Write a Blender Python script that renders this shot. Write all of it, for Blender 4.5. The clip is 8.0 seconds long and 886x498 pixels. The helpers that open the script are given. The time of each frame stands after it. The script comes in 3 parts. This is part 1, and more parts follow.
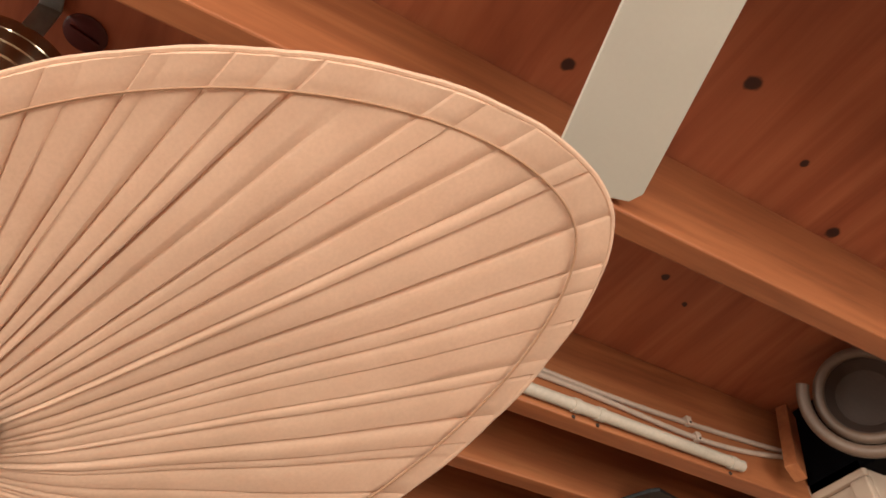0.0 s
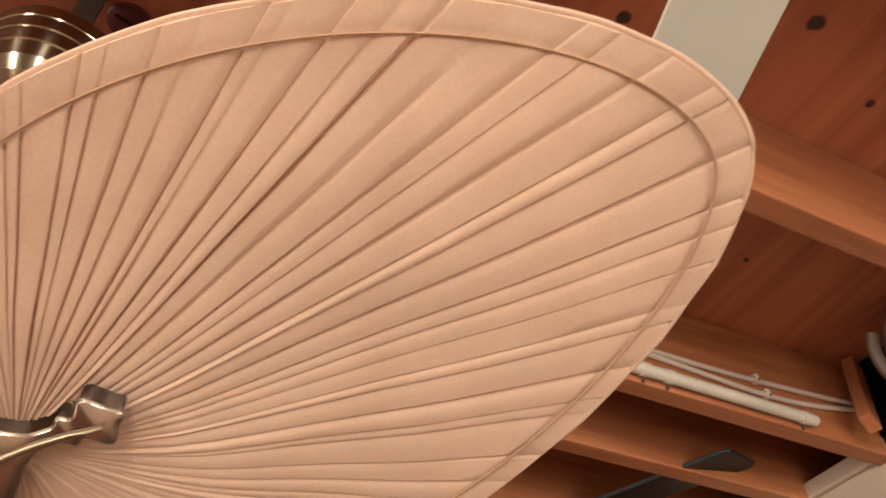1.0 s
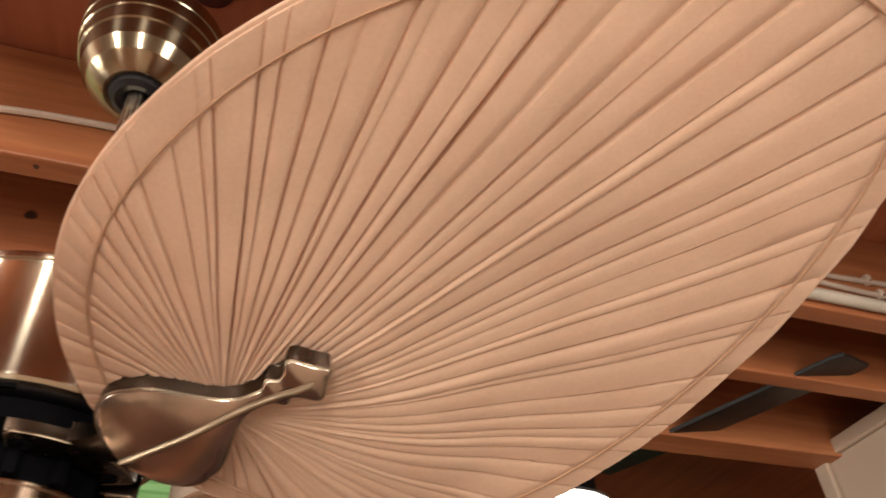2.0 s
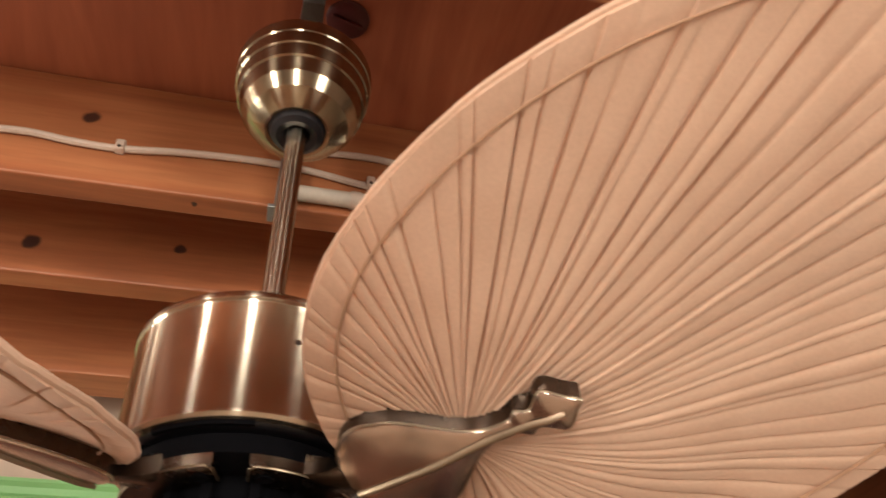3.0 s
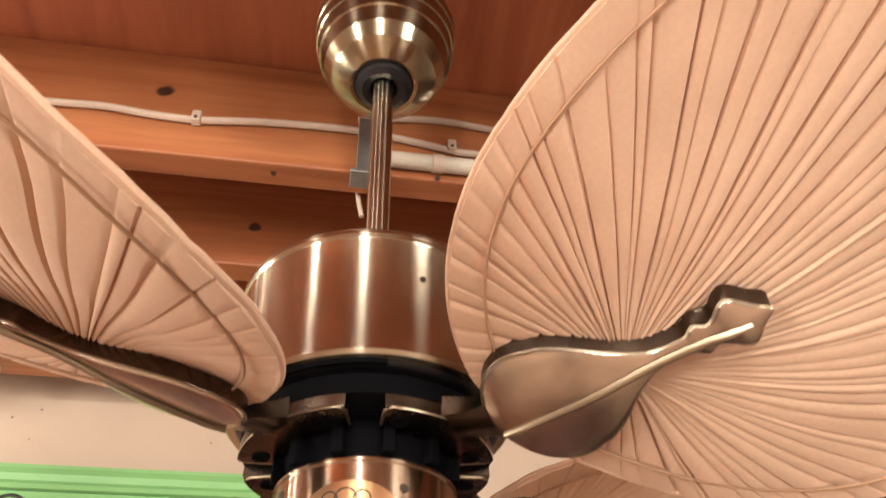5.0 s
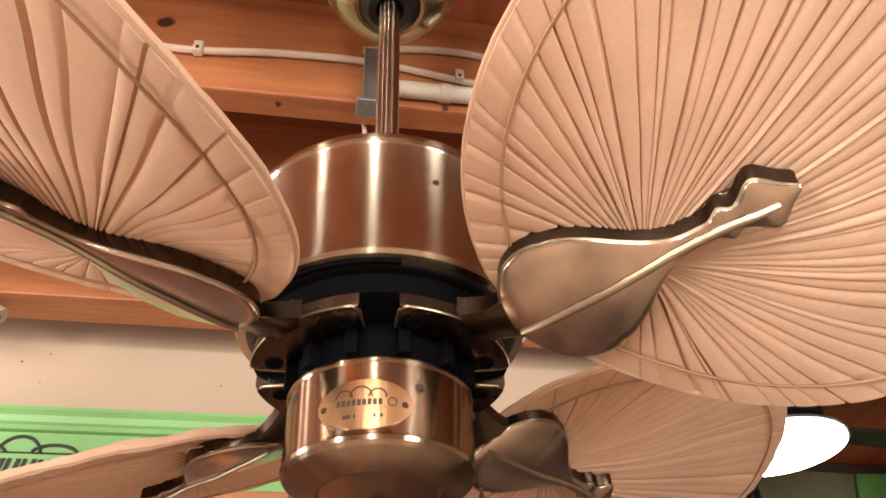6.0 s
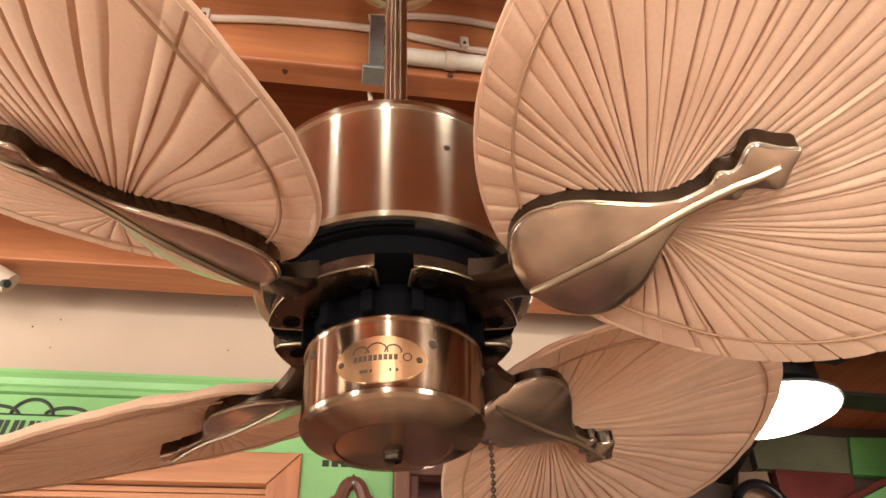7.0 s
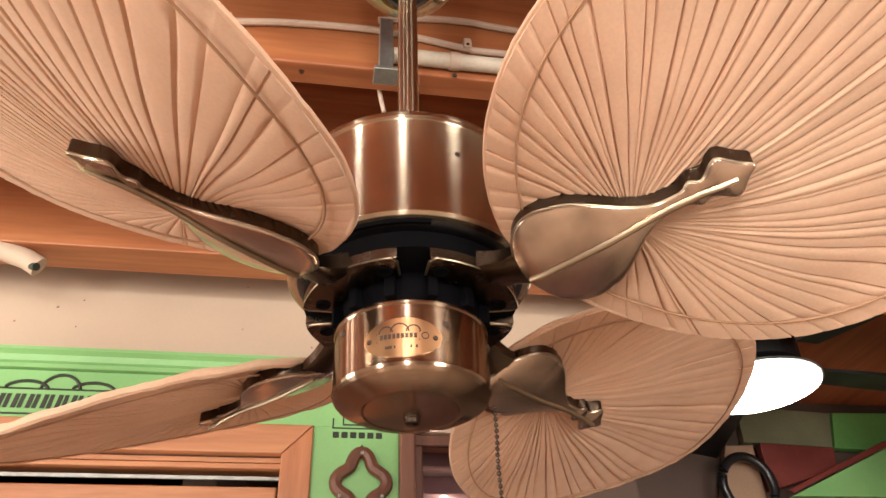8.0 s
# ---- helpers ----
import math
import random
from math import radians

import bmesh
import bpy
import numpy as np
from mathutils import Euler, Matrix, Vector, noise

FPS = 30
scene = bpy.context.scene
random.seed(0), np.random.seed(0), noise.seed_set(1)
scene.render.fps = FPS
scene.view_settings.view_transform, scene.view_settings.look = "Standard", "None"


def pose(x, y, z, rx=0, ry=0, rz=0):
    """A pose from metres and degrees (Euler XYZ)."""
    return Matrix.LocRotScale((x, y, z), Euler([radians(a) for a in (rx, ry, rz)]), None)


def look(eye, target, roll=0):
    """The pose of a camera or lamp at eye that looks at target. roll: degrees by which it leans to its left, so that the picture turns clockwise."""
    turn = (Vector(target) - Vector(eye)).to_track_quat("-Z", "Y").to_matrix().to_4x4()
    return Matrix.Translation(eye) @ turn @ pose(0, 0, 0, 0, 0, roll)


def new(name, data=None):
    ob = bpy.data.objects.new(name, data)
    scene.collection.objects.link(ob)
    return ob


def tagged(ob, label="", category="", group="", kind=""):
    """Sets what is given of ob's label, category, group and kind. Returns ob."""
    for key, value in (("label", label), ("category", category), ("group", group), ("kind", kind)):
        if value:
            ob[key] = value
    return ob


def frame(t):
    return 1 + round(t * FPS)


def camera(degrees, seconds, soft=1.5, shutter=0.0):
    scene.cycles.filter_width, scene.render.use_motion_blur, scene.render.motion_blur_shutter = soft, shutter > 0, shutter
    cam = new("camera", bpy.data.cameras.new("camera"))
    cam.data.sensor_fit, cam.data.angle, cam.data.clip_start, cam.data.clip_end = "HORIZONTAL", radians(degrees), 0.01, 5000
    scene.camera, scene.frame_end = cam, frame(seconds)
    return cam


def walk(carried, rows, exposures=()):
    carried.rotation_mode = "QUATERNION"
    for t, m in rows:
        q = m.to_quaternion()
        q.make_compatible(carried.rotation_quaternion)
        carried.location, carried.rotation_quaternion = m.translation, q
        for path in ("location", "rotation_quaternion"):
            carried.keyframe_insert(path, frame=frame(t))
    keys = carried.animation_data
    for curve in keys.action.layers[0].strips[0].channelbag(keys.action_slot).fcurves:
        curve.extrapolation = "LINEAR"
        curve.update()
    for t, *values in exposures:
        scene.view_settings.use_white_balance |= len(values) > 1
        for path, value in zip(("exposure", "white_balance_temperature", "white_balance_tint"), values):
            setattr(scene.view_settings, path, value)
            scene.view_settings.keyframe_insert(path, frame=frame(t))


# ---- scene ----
cam = camera(60.3, 8.0, shutter=0.45)
PATH = [
    (0, (0.225, -0.675, -0.245), (0.889, 0.541, 1.197), 1.3),
    (0.5, (0.209, -0.652, -0.246), (0.87, 0.582, 1.182), -0.4),
    (1, (0.18, -0.618, -0.243), (0.821, 0.642, 1.172), -1.5),
    (2.5, (0.066, -0.582, -0.234), (0.554, 0.886, 1.034), -4.2),
    (3, (0.015, -0.572, -0.226), (0.391, 0.884, 1.093), -2.3),
    (3.5, (-0.013, -0.567, -0.222), (0.318, 0.875, 1.124), -1.9),
    (4, (-0.031, -0.54, -0.222), (0.288, 0.884, 1.146), -1.9),
    (4.5, (-0.037, -0.518, -0.224), (0.259, 0.91, 1.145), -2.0),
    (5, (-0.035, -0.493, -0.236), (0.243, 0.973, 1.096), -2.0),
    (6.5, (-0.04, -0.452, -0.266), (0.241, 1.099, 0.964), -2.3),
    (7, (-0.047, -0.467, -0.273), (0.239, 1.11, 0.923), -2.3),
    (7.5, (-0.057, -0.501, -0.287), (0.233, 1.097, 0.88), -2.5),
    (8, (-0.071, -0.535, -0.312), (0.229, 1.072, 0.84), -2.4),
]
walk(cam, [(t, look(eye, target, roll)) for t, eye, target, roll in PATH],
     [(0, -0.20), (1, -0.20), (2.5, -0.42), (3.5, 0.07), (4.5, 0.28), (6.5, 0.32), (8, 0.30)])


# ---- world, lamps, exposure ----
world = bpy.data.worlds.new("world")
scene.world = world
world.use_nodes = True
world.node_tree.nodes["Background"].inputs[0].default_value = (0.9, 0.75, 0.6, 1)
world.node_tree.nodes["Background"].inputs[1].default_value = 0.05

FLOOR, CEIL, JOIST = -1.78, 0.676, 0.476
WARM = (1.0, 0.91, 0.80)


def unseen_area_light(x, y, z, watts, width, height):
    """A tall area light, unseen, added behind the camera; faces the fan."""
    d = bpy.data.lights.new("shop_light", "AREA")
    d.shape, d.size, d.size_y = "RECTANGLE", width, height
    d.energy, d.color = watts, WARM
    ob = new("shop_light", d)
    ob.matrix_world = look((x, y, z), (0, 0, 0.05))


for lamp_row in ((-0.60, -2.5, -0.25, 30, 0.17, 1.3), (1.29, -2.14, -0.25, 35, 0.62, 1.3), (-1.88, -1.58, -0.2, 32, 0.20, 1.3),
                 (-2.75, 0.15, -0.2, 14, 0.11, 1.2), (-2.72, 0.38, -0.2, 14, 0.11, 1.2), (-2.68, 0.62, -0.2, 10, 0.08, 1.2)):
    unseen_area_light(*lamp_row)



def globe_light(x, y, z, watts, radius):
    """A lit glass globe under one of the shop's other fans."""
    d = bpy.data.lights.new("globe_light", "POINT")
    d.energy, d.color, d.shadow_soft_size = watts, WARM, radius
    ob = new("globe_light", d)
    ob.location = (x, y, z)


for lamp_row in ((-0.27, -1.22, 0.37, 16, 0.05), (0.80, -1.33, 0.34, 13, 0.11), (-0.96, -0.80, 0.37, 17, 0.045),
                 (-1.22, 0.18, 0.42, 3, 0.03), (-1.20, 0.40, 0.42, 3, 0.03)):
    globe_light(*lamp_row)

# ---- materials ----


def nodes_of(name, rough=0.6, metal=0.0):
    m = bpy.data.materials.new(name)
    m.use_nodes = True
    nt = m.node_tree
    b = nt.nodes["Principled BSDF"]
    b.inputs["Roughness"].default_value, b.inputs["Metallic"].default_value = rough, metal
    return m, nt, b


def link(nt, a, b):
    nt.links.new(a, b)


def noise_tex(nt, scale, detail=4.0, stretch=(1, 1, 1), rough=0.55, dist=0.0):
    tc = nt.nodes.new("ShaderNodeTexCoord")
    mp = nt.nodes.new("ShaderNodeMapping")
    mp.inputs["Scale"].default_value = stretch
    n = nt.nodes.new("ShaderNodeTexNoise")
    n.inputs["Scale"].default_value, n.inputs["Detail"].default_value = scale, detail
    n.inputs["Roughness"].default_value, n.inputs["Distortion"].default_value = rough, dist
    link(nt, tc.outputs["Object"], mp.inputs[0])
    link(nt, mp.outputs[0], n.inputs["Vector"])
    return n


def ramp(nt, src, stops):
    r = nt.nodes.new("ShaderNodeValToRGB")
    while len(r.color_ramp.elements) < len(stops):
        r.color_ramp.elements.new(0.5)
    for e, (p, c) in zip(r.color_ramp.elements, stops):
        e.position, e.color = p, (*c, 1) if len(c) == 3 else c
    link(nt, src, r.inputs[0])
    return r.outputs[0]


def mix(nt, mode, fac, a, b):
    m = nt.nodes.new("ShaderNodeMix")
    m.data_type, m.blend_type = "RGBA", mode
    for k, v in ((0, fac), (6, a), (7, b)):
        if hasattr(v, "links"):
            link(nt, v, m.inputs[k])
        elif k:
            m.inputs[k].default_value = (*v, 1)
        else:
            m.inputs[k].default_value = v
    return m.outputs[2]


def bump(nt, bsdf, src, strength, dist):
    b = nt.nodes.new("ShaderNodeBump")
    b.inputs["Strength"].default_value, b.inputs["Distance"].default_value = strength, dist
    link(nt, src, b.inputs["Height"])
    link(nt, b.outputs[0], bsdf.inputs["Normal"])


def shade(c, f):
    return tuple(min(1.0, x * f) for x in c)


def plain(name, colour, rough=0.6, metal=0.0, vary=0.15, scale=9.0, grain=160.0, relief=0.0004, speck=0.3):
    m, nt, b = nodes_of(name, rough, metal)
    n1, n2 = noise_tex(nt, scale), noise_tex(nt, grain, 2)
    c1 = ramp(nt, n1.outputs[0], [(0.3, shade(colour, 1 - vary)), (0.7, shade(colour, 1 + vary))])
    c2 = mix(nt, "MULTIPLY", speck, c1, ramp(nt, n2.outputs[0], [(0.35, (0.7, 0.7, 0.7)), (0.65, (1, 1, 1))]))
    link(nt, c2, b.inputs["Base Color"])
    rr = ramp(nt, n1.outputs[0], [(0.25, (rough * 0.8,) * 3), (0.75, (min(1, rough * 1.2),) * 3)])
    link(nt, rr, b.inputs["Roughness"])
    bump(nt, b, n2.outputs[0], 0.4, relief)
    return m


def wood(name, dark, mid, light, along="x", rough=0.5, scale=7.0, knots=(), grain=0.45, swirl=1.2):
    """Grain stretched along one axis; knots are dark spots (x, y, z, radius) in the object's space."""
    st = {"x": (0.12, 1.6, 1.6), "y": (1.6, 0.12, 1.6), "z": (1.6, 1.6, 0.1)}[along]
    m, nt, b = nodes_of(name, rough)
    n1 = noise_tex(nt, scale, 5, st, 0.6, swirl)
    n2 = noise_tex(nt, scale * 9, 3, st, 0.6, 0.3)
    n3 = noise_tex(nt, 2.2, 3)
    c = ramp(nt, n1.outputs[0], [(0.30, dark), (0.5, mid), (0.72, light)])
    c = mix(nt, "MULTIPLY", grain, c, ramp(nt, n2.outputs[0], [(0.3, (0.55, 0.48, 0.45)), (0.62, (1, 1, 1))]))
    c = mix(nt, "MULTIPLY", 0.5, c, ramp(nt, n3.outputs[0], [(0.3, (0.8, 0.70, 0.66)), (0.7, (1, 1, 1))]))
    if knots:
        tc = nt.nodes.new("ShaderNodeTexCoord")
        wob = noise_tex(nt, 40, 2)
        add = nt.nodes.new("ShaderNodeVectorMath")
        add.operation = "MULTIPLY_ADD"
        add.inputs[1].default_value = (0.012, 0.012, 0.012)
        link(nt, wob.outputs["Color"], add.inputs[0])
        link(nt, tc.outputs["Object"], add.inputs[2])
        for x, y, z, r in knots:
            d = nt.nodes.new("ShaderNodeVectorMath")
            d.operation = "DISTANCE"
            d.inputs[1].default_value = (x + 0.006, y + 0.006, z + 0.006)
            link(nt, add.outputs[0], d.inputs[0])
            mr = nt.nodes.new("ShaderNodeMapRange")
            mr.inputs[1].default_value, mr.inputs[2].default_value = r * 0.70, r * 1.05
            mr.inputs[3].default_value, mr.inputs[4].default_value = 0.95, 0.0
            link(nt, d.outputs["Value"], mr.inputs[0])
            c = mix(nt, "MIX", mr.outputs[0], c, (0.025, 0.008, 0.006))
    link(nt, c, b.inputs["Base Color"])
    bump(nt, b, n2.outputs[0], 0.35, 0.0012)
    return m


def brushed(name, colour, rough, spread, stains=0.25, scratch=900.0):
    """Metal brushed round the object's z axis: sharp across, drawn out along the axis."""
    m, nt, b = nodes_of(name, rough, 1.0)
    n1 = noise_tex(nt, 18, 4)
    n2 = noise_tex(nt, 1.0, 3, (25, 25, scratch), 0.7)
    c = ramp(nt, n1.outputs[0], [(0.3, shade(colour, 1 - stains)), (0.7, colour)])
    c = mix(nt, "MULTIPLY", 0.35, c, ramp(nt, n2.outputs[0], [(0.3, (0.72, 0.7, 0.66)), (0.7, (1, 1, 1))]))
    link(nt, c, b.inputs["Base Color"])
    g = nt.nodes.new("ShaderNodeBsdfAnisotropic")
    g.inputs["Roughness"].default_value, g.inputs["Anisotropy"].default_value = rough, spread
    link(nt, c, g.inputs["Color"])
    t = nt.nodes.new("ShaderNodeTangent")
    t.direction_type, t.axis = "RADIAL", "Z"
    link(nt, t.outputs[0], g.inputs["Tangent"])
    mx = nt.nodes.new("ShaderNodeMixShader")
    mx.inputs[0].default_value = 0.8
    link(nt, b.outputs[0], mx.inputs[1])
    link(nt, g.outputs[0], mx.inputs[2])
    link(nt, mx.outputs[0], nt.nodes["Material Output"].inputs[0])
    return m


def cast(name, colour, rough, stains=0.35):
    """Rubbed cast metal with tarnish in cloudy patches and fine pitting."""
    m, nt, b = nodes_of(name, rough, 1.0)
    n1, n2, n3 = noise_tex(nt, 26, 5), noise_tex(nt, 500, 2), noise_tex(nt, 60, 5, (1, 1, 1), 0.6)
    c = ramp(nt, n1.outputs[0], [(0.3, shade(colour, 1 - stains)), (0.7, shade(colour, 1.1))])
    c = mix(nt, "MULTIPLY", 0.12, c, ramp(nt, n3.outputs[0], [(0.3, (0.7, 0.66, 0.6)), (0.6, (1, 1, 1))]))
    link(nt, c, b.inputs["Base Color"])
    link(nt, ramp(nt, n3.outputs[0], [(0.2, (rough * 1.12,) * 3), (0.8, (rough * 0.9,) * 3)]), b.inputs["Roughness"])
    bump(nt, b, n2.outputs[0], 0.15, 0.0002)
    return m


def cloth(name, colour):
    m, nt, b = nodes_of(name, 0.85)
    n1, n2 = noise_tex(nt, 6, 4), noise_tex(nt, 420, 2)
    n3 = noise_tex(nt, 30, 3)
    c = ramp(nt, n1.outputs[0], [(0.3, shade(colour, 0.9)), (0.7, shade(colour, 1.05))])
    c = mix(nt, "MULTIPLY", 0.25, c, ramp(nt, n2.outputs[0], [(0.3, (0.75, 0.7, 0.66)), (0.7, (1, 1, 1))]))
    c = mix(nt, "MULTIPLY", 0.3, c, ramp(nt, n3.outputs[0], [(0.3, (0.85, 0.78, 0.72)), (0.6, (1, 1, 1))]))
    link(nt, c, b.inputs["Base Color"])
    b.inputs["Specular IOR Level"].default_value = 0.2
    b.inputs["Sheen Weight"].default_value = 0.15
    bump(nt, b, n2.outputs[0], 0.3, 0.0004)
    tr = nt.nodes.new("ShaderNodeBsdfTranslucent")
    link(nt, c, tr.inputs[0])
    mx = nt.nodes.new("ShaderNodeMixShader")
    mx.inputs[0].default_value = 0.30
    link(nt, b.outputs[0], mx.inputs[1])
    link(nt, tr.outputs[0], mx.inputs[2])
    link(nt, mx.outputs[0], nt.nodes["Material Output"].inputs[0])
    return m


def glowing(name, colour, strength):
    m, nt, b = nodes_of(name, 0.4)
    b.inputs["Base Color"].default_value = (0.8, 0.8, 0.78, 1)
    b.inputs["Emission Color"].default_value = (*colour, 1)
    b.inputs["Emission Strength"].default_value = strength
    return m


CLOTH = cloth("palm_cloth", (0.775, 0.545, 0.395))
CORD = cloth("seam_cord", (0.52, 0.32, 0.20))
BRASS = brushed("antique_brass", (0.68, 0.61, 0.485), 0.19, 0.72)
# The drum's brass over again, darkened in colour for the cup's dimmer look.
BRASS_CUP_DIM = brushed("antique_brass_cup_dim", (0.45, 0.335, 0.25), 0.19, 0.68)
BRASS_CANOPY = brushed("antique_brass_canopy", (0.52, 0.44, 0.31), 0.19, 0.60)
BRONZE = cast("antique_brass_plate", (0.68, 0.565, 0.475), 0.22, 0.40)
FOOTMETAL = cast("dark_antique_brass", (0.10, 0.076, 0.058), 0.26)
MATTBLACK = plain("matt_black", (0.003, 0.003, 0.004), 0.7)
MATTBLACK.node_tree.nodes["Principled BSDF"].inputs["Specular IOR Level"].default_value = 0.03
RIBMETAL = cast("rubbed_brass", (0.34, 0.27, 0.19), 0.32, 0.2)
POLISHED = cast("polished_plate", (0.44, 0.27, 0.15), 0.30, 0.15)
BLACK = plain("black_enamel", (0.008, 0.008, 0.010), 0.30, 0.0, 0.2)
BLACKBLADE = plain("black_blade", (0.004, 0.004, 0.005), 0.5, 0.0, 0.2)
STEEL = plain("galvanised_steel", (0.34, 0.36, 0.35), 0.45, 0.8, 0.2, 30)
WHITEWIRE = plain("white_cable", (0.52, 0.41, 0.33), 0.5, 0, 0.1)
CHAINMETAL = plain("dark_chain", (0.05, 0.03, 0.02), 0.4, 0.5, 0.2)
CONDUIT = plain("grey_conduit", (0.50, 0.44, 0.36), 0.45, 0, 0.1)
CREAM = plain("cream_board", (0.47, 0.365, 0.28), 0.55, 0, 0.05, 3, 160.0, 0.0001, 0.06)
GREEN = plain("green_paint", (0.20, 0.43, 0.165), 0.42, 0, 0.10, 5, 160.0, 0.0002, 0.12)
GREENDARK = plain("green_board", (0.13, 0.36, 0.10), 0.6, 0, 0.12, 5)
INK = plain("black_paint", (0.015, 0.02, 0.012), 0.6, 0, 0.2)
ENGRAVE = plain("engraved_brown", (0.035, 0.018, 0.010), 0.6, 0.0, 0.2)
WHITE = plain("white_lacquer", (0.59, 0.565, 0.485), 0.38, 0, 0.04, 4.0, 160.0, 0.00003, 0.05)
PLY = wood("plywood", (0.29, 0.078, 0.034), (0.40, 0.122, 0.054), (0.49, 0.172, 0.078), "y", 0.55, 5.0,
           ((0.861, -0.389, 0.676, 0.014), (1.176, -0.250, 0.676, 0.013), (0.624, -0.285, 0.676, 0.012), (1.028, -0.329, 0.676, 0.008),
            (1.013, -0.034, 0.676, 0.009), (1.09, 0.003, 0.676, 0.006), (0.43, -0.19, 0.676, 0.012)), 0.22, 2.2)
FIR = wood("fir_joist", (0.27, 0.088, 0.034), (0.38, 0.135, 0.052), (0.48, 0.20, 0.082), "x", 0.5, 6.0,
           ((-0.274, 0.163, 0.595, 0.012), (-0.155, 0.362, 0.55, 0.010), (-0.36, 0.362, 0.53, 0.014), (-0.12, 0.18, 0.476, 0.005)))
DOORWOOD = wood("door_wood", (0.34, 0.13, 0.06), (0.44, 0.18, 0.08), (0.52, 0.24, 0.11), "z", 0.4)
CASING = wood("casing_wood", (0.38, 0.16, 0.075), (0.47, 0.21, 0.10), (0.55, 0.27, 0.13), "x", 0.4)
DARKWOOD = wood("brown_trim", (0.08, 0.03, 0.02), (0.13, 0.05, 0.03), (0.18, 0.08, 0.045), "z", 0.5)
DISC = plain("oxblood_plastic", (0.075, 0.012, 0.012), 0.4, 0, 0.2)
# Floor and shop walls out of view are pale to bounce light upward.
FLOORM = wood("floor_boards", (0.50, 0.40, 0.30), (0.60, 0.49, 0.38), (0.68, 0.57, 0.45), "y", 0.5)
ROOMWALL = plain("shop_wall", (0.72, 0.63, 0.54), 0.7, 0, 0.08, 3)
# Dimness of the back room is put into this colour; lower wall shares it.
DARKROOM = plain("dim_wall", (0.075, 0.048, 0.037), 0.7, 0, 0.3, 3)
LAMPGLOW = glowing("lit_glass", (1.0, 0.90, 0.78), 14.0)

# ---- mesh helpers ----


def part(name, bm, material, parent=None, label="", smooth=False, crease=40):
    me = bpy.data.meshes.new(name)
    bmesh.ops.recalc_face_normals(bm, faces=bm.faces)
    bm.to_mesh(me)
    bm.free()
    me.materials.append(material)
    if smooth:
        me.shade_smooth()
        me.set_sharp_from_angle(angle=radians(crease))
    ob = new(name, me)
    if parent is not None:
        ob.parent = parent
    if label:
        ob["label"] = label
    return ob


def box(x0, x1, y0, y1, z0, z1, bevel=0.0, bm=None):
    bm = bm or bmesh.new()
    r = bmesh.ops.create_cube(bm, size=1.0)
    for v in r["verts"]:
        v.co = ((x0 + x1) / 2 + v.co.x * (x1 - x0), (y0 + y1) / 2 + v.co.y * (y1 - y0), (z0 + z1) / 2 + v.co.z * (z1 - z0))
    if bevel:
        es = {e for v in r["verts"] for e in v.link_edges}
        bmesh.ops.bevel(bm, geom=list(es), offset=bevel, segments=2, profile=0.5, affect="EDGES")
    return bm


def lathe(profile, steps=96, bm=None, closed=False):
    """Turns (radius, z) pairs round the z axis."""
    bm = bm or bmesh.new()
    rings = []
    for r, z in profile:
        if r < 1e-6:
            rings.append([bm.verts.new((0, 0, z))])
        else:
            rings.append([bm.verts.new((r * math.cos(a), r * math.sin(a), z)) for a in (2 * math.pi * k / steps for k in range(steps))])
    pairs = list(zip(rings, rings[1:]))
    if closed:
        pairs.append((rings[-1], rings[0]))
    for a, b in pairs:
        for k in range(steps):
            q = []
            for v in (a[k % len(a)], a[(k + 1) % len(a)], b[(k + 1) % len(b)], b[k % len(b)]):
                if v not in q:
                    q.append(v)
            if len(q) > 2:
                bm.faces.new(q)
    return bm


def tube(points, radius, sides=8, closed=False, bm=None, side=None):
    bm = bm or bmesh.new()
    pts = [Vector(p) for p in points]
    n = len(pts)
    rings = []
    for k, p in enumerate(pts):
        d = (pts[(k + 1) % n] - pts[k - 1]) if closed else (pts[min(k + 1, n - 1)] - pts[max(k - 1, 0)])
        d.normalize()
        ref = side or (Vector((0, 0, 1)) if abs(d.z) < 0.9 else Vector((1, 0, 0)))
        a = d.cross(ref).normalized()
        b = d.cross(a)
        r = radius(k / max(1, n - 1)) if callable(radius) else radius
        rings.append([bm.verts.new(p + a * (r * math.cos(t)) + b * (r * math.sin(t))) for t in (2 * math.pi * j / sides for j in range(sides))])
    for k in range(n if closed else n - 1):
        a, b = rings[k], rings[(k + 1) % n]
        for j in range(sides):
            bm.faces.new((a[j], a[(j + 1) % sides], b[(j + 1) % sides], b[j]))
    if not closed:
        bm.faces.new(rings[0][::-1])
        bm.faces.new(rings[-1])
    return bm


def prism(outline, z0, z1, bevel=0.0, bm=None):
    """A flat outline (x, y) raised from z0 to z1, with its rims bevelled."""
    bm = bm or bmesh.new()
    lo = [bm.verts.new((x, y, z0)) for x, y in outline]
    hi = [bm.verts.new((x, y, z1)) for x, y in outline]
    n = len(lo)
    f0, f1 = bm.faces.new(lo[::-1]), bm.faces.new(hi)
    for k in range(n):
        bm.faces.new((lo[k], lo[(k + 1) % n], hi[(k + 1) % n], hi[k]))
    if bevel:
        bmesh.ops.bevel(bm, geom=list(set(f0.edges) | set(f1.edges)), offset=bevel, segments=3, profile=0.5, affect="EDGES")
    return bm


def move(bm, m):
    bmesh.ops.transform(bm, matrix=m, verts=bm.verts)
    return bm


def thing(name, label, category, group="", at=(0, 0, 0), turn=0.0):
    ob = new(name)
    ob.location, ob.rotation_euler = at, (0, 0, radians(turn))
    return tagged(ob, label, category, group)


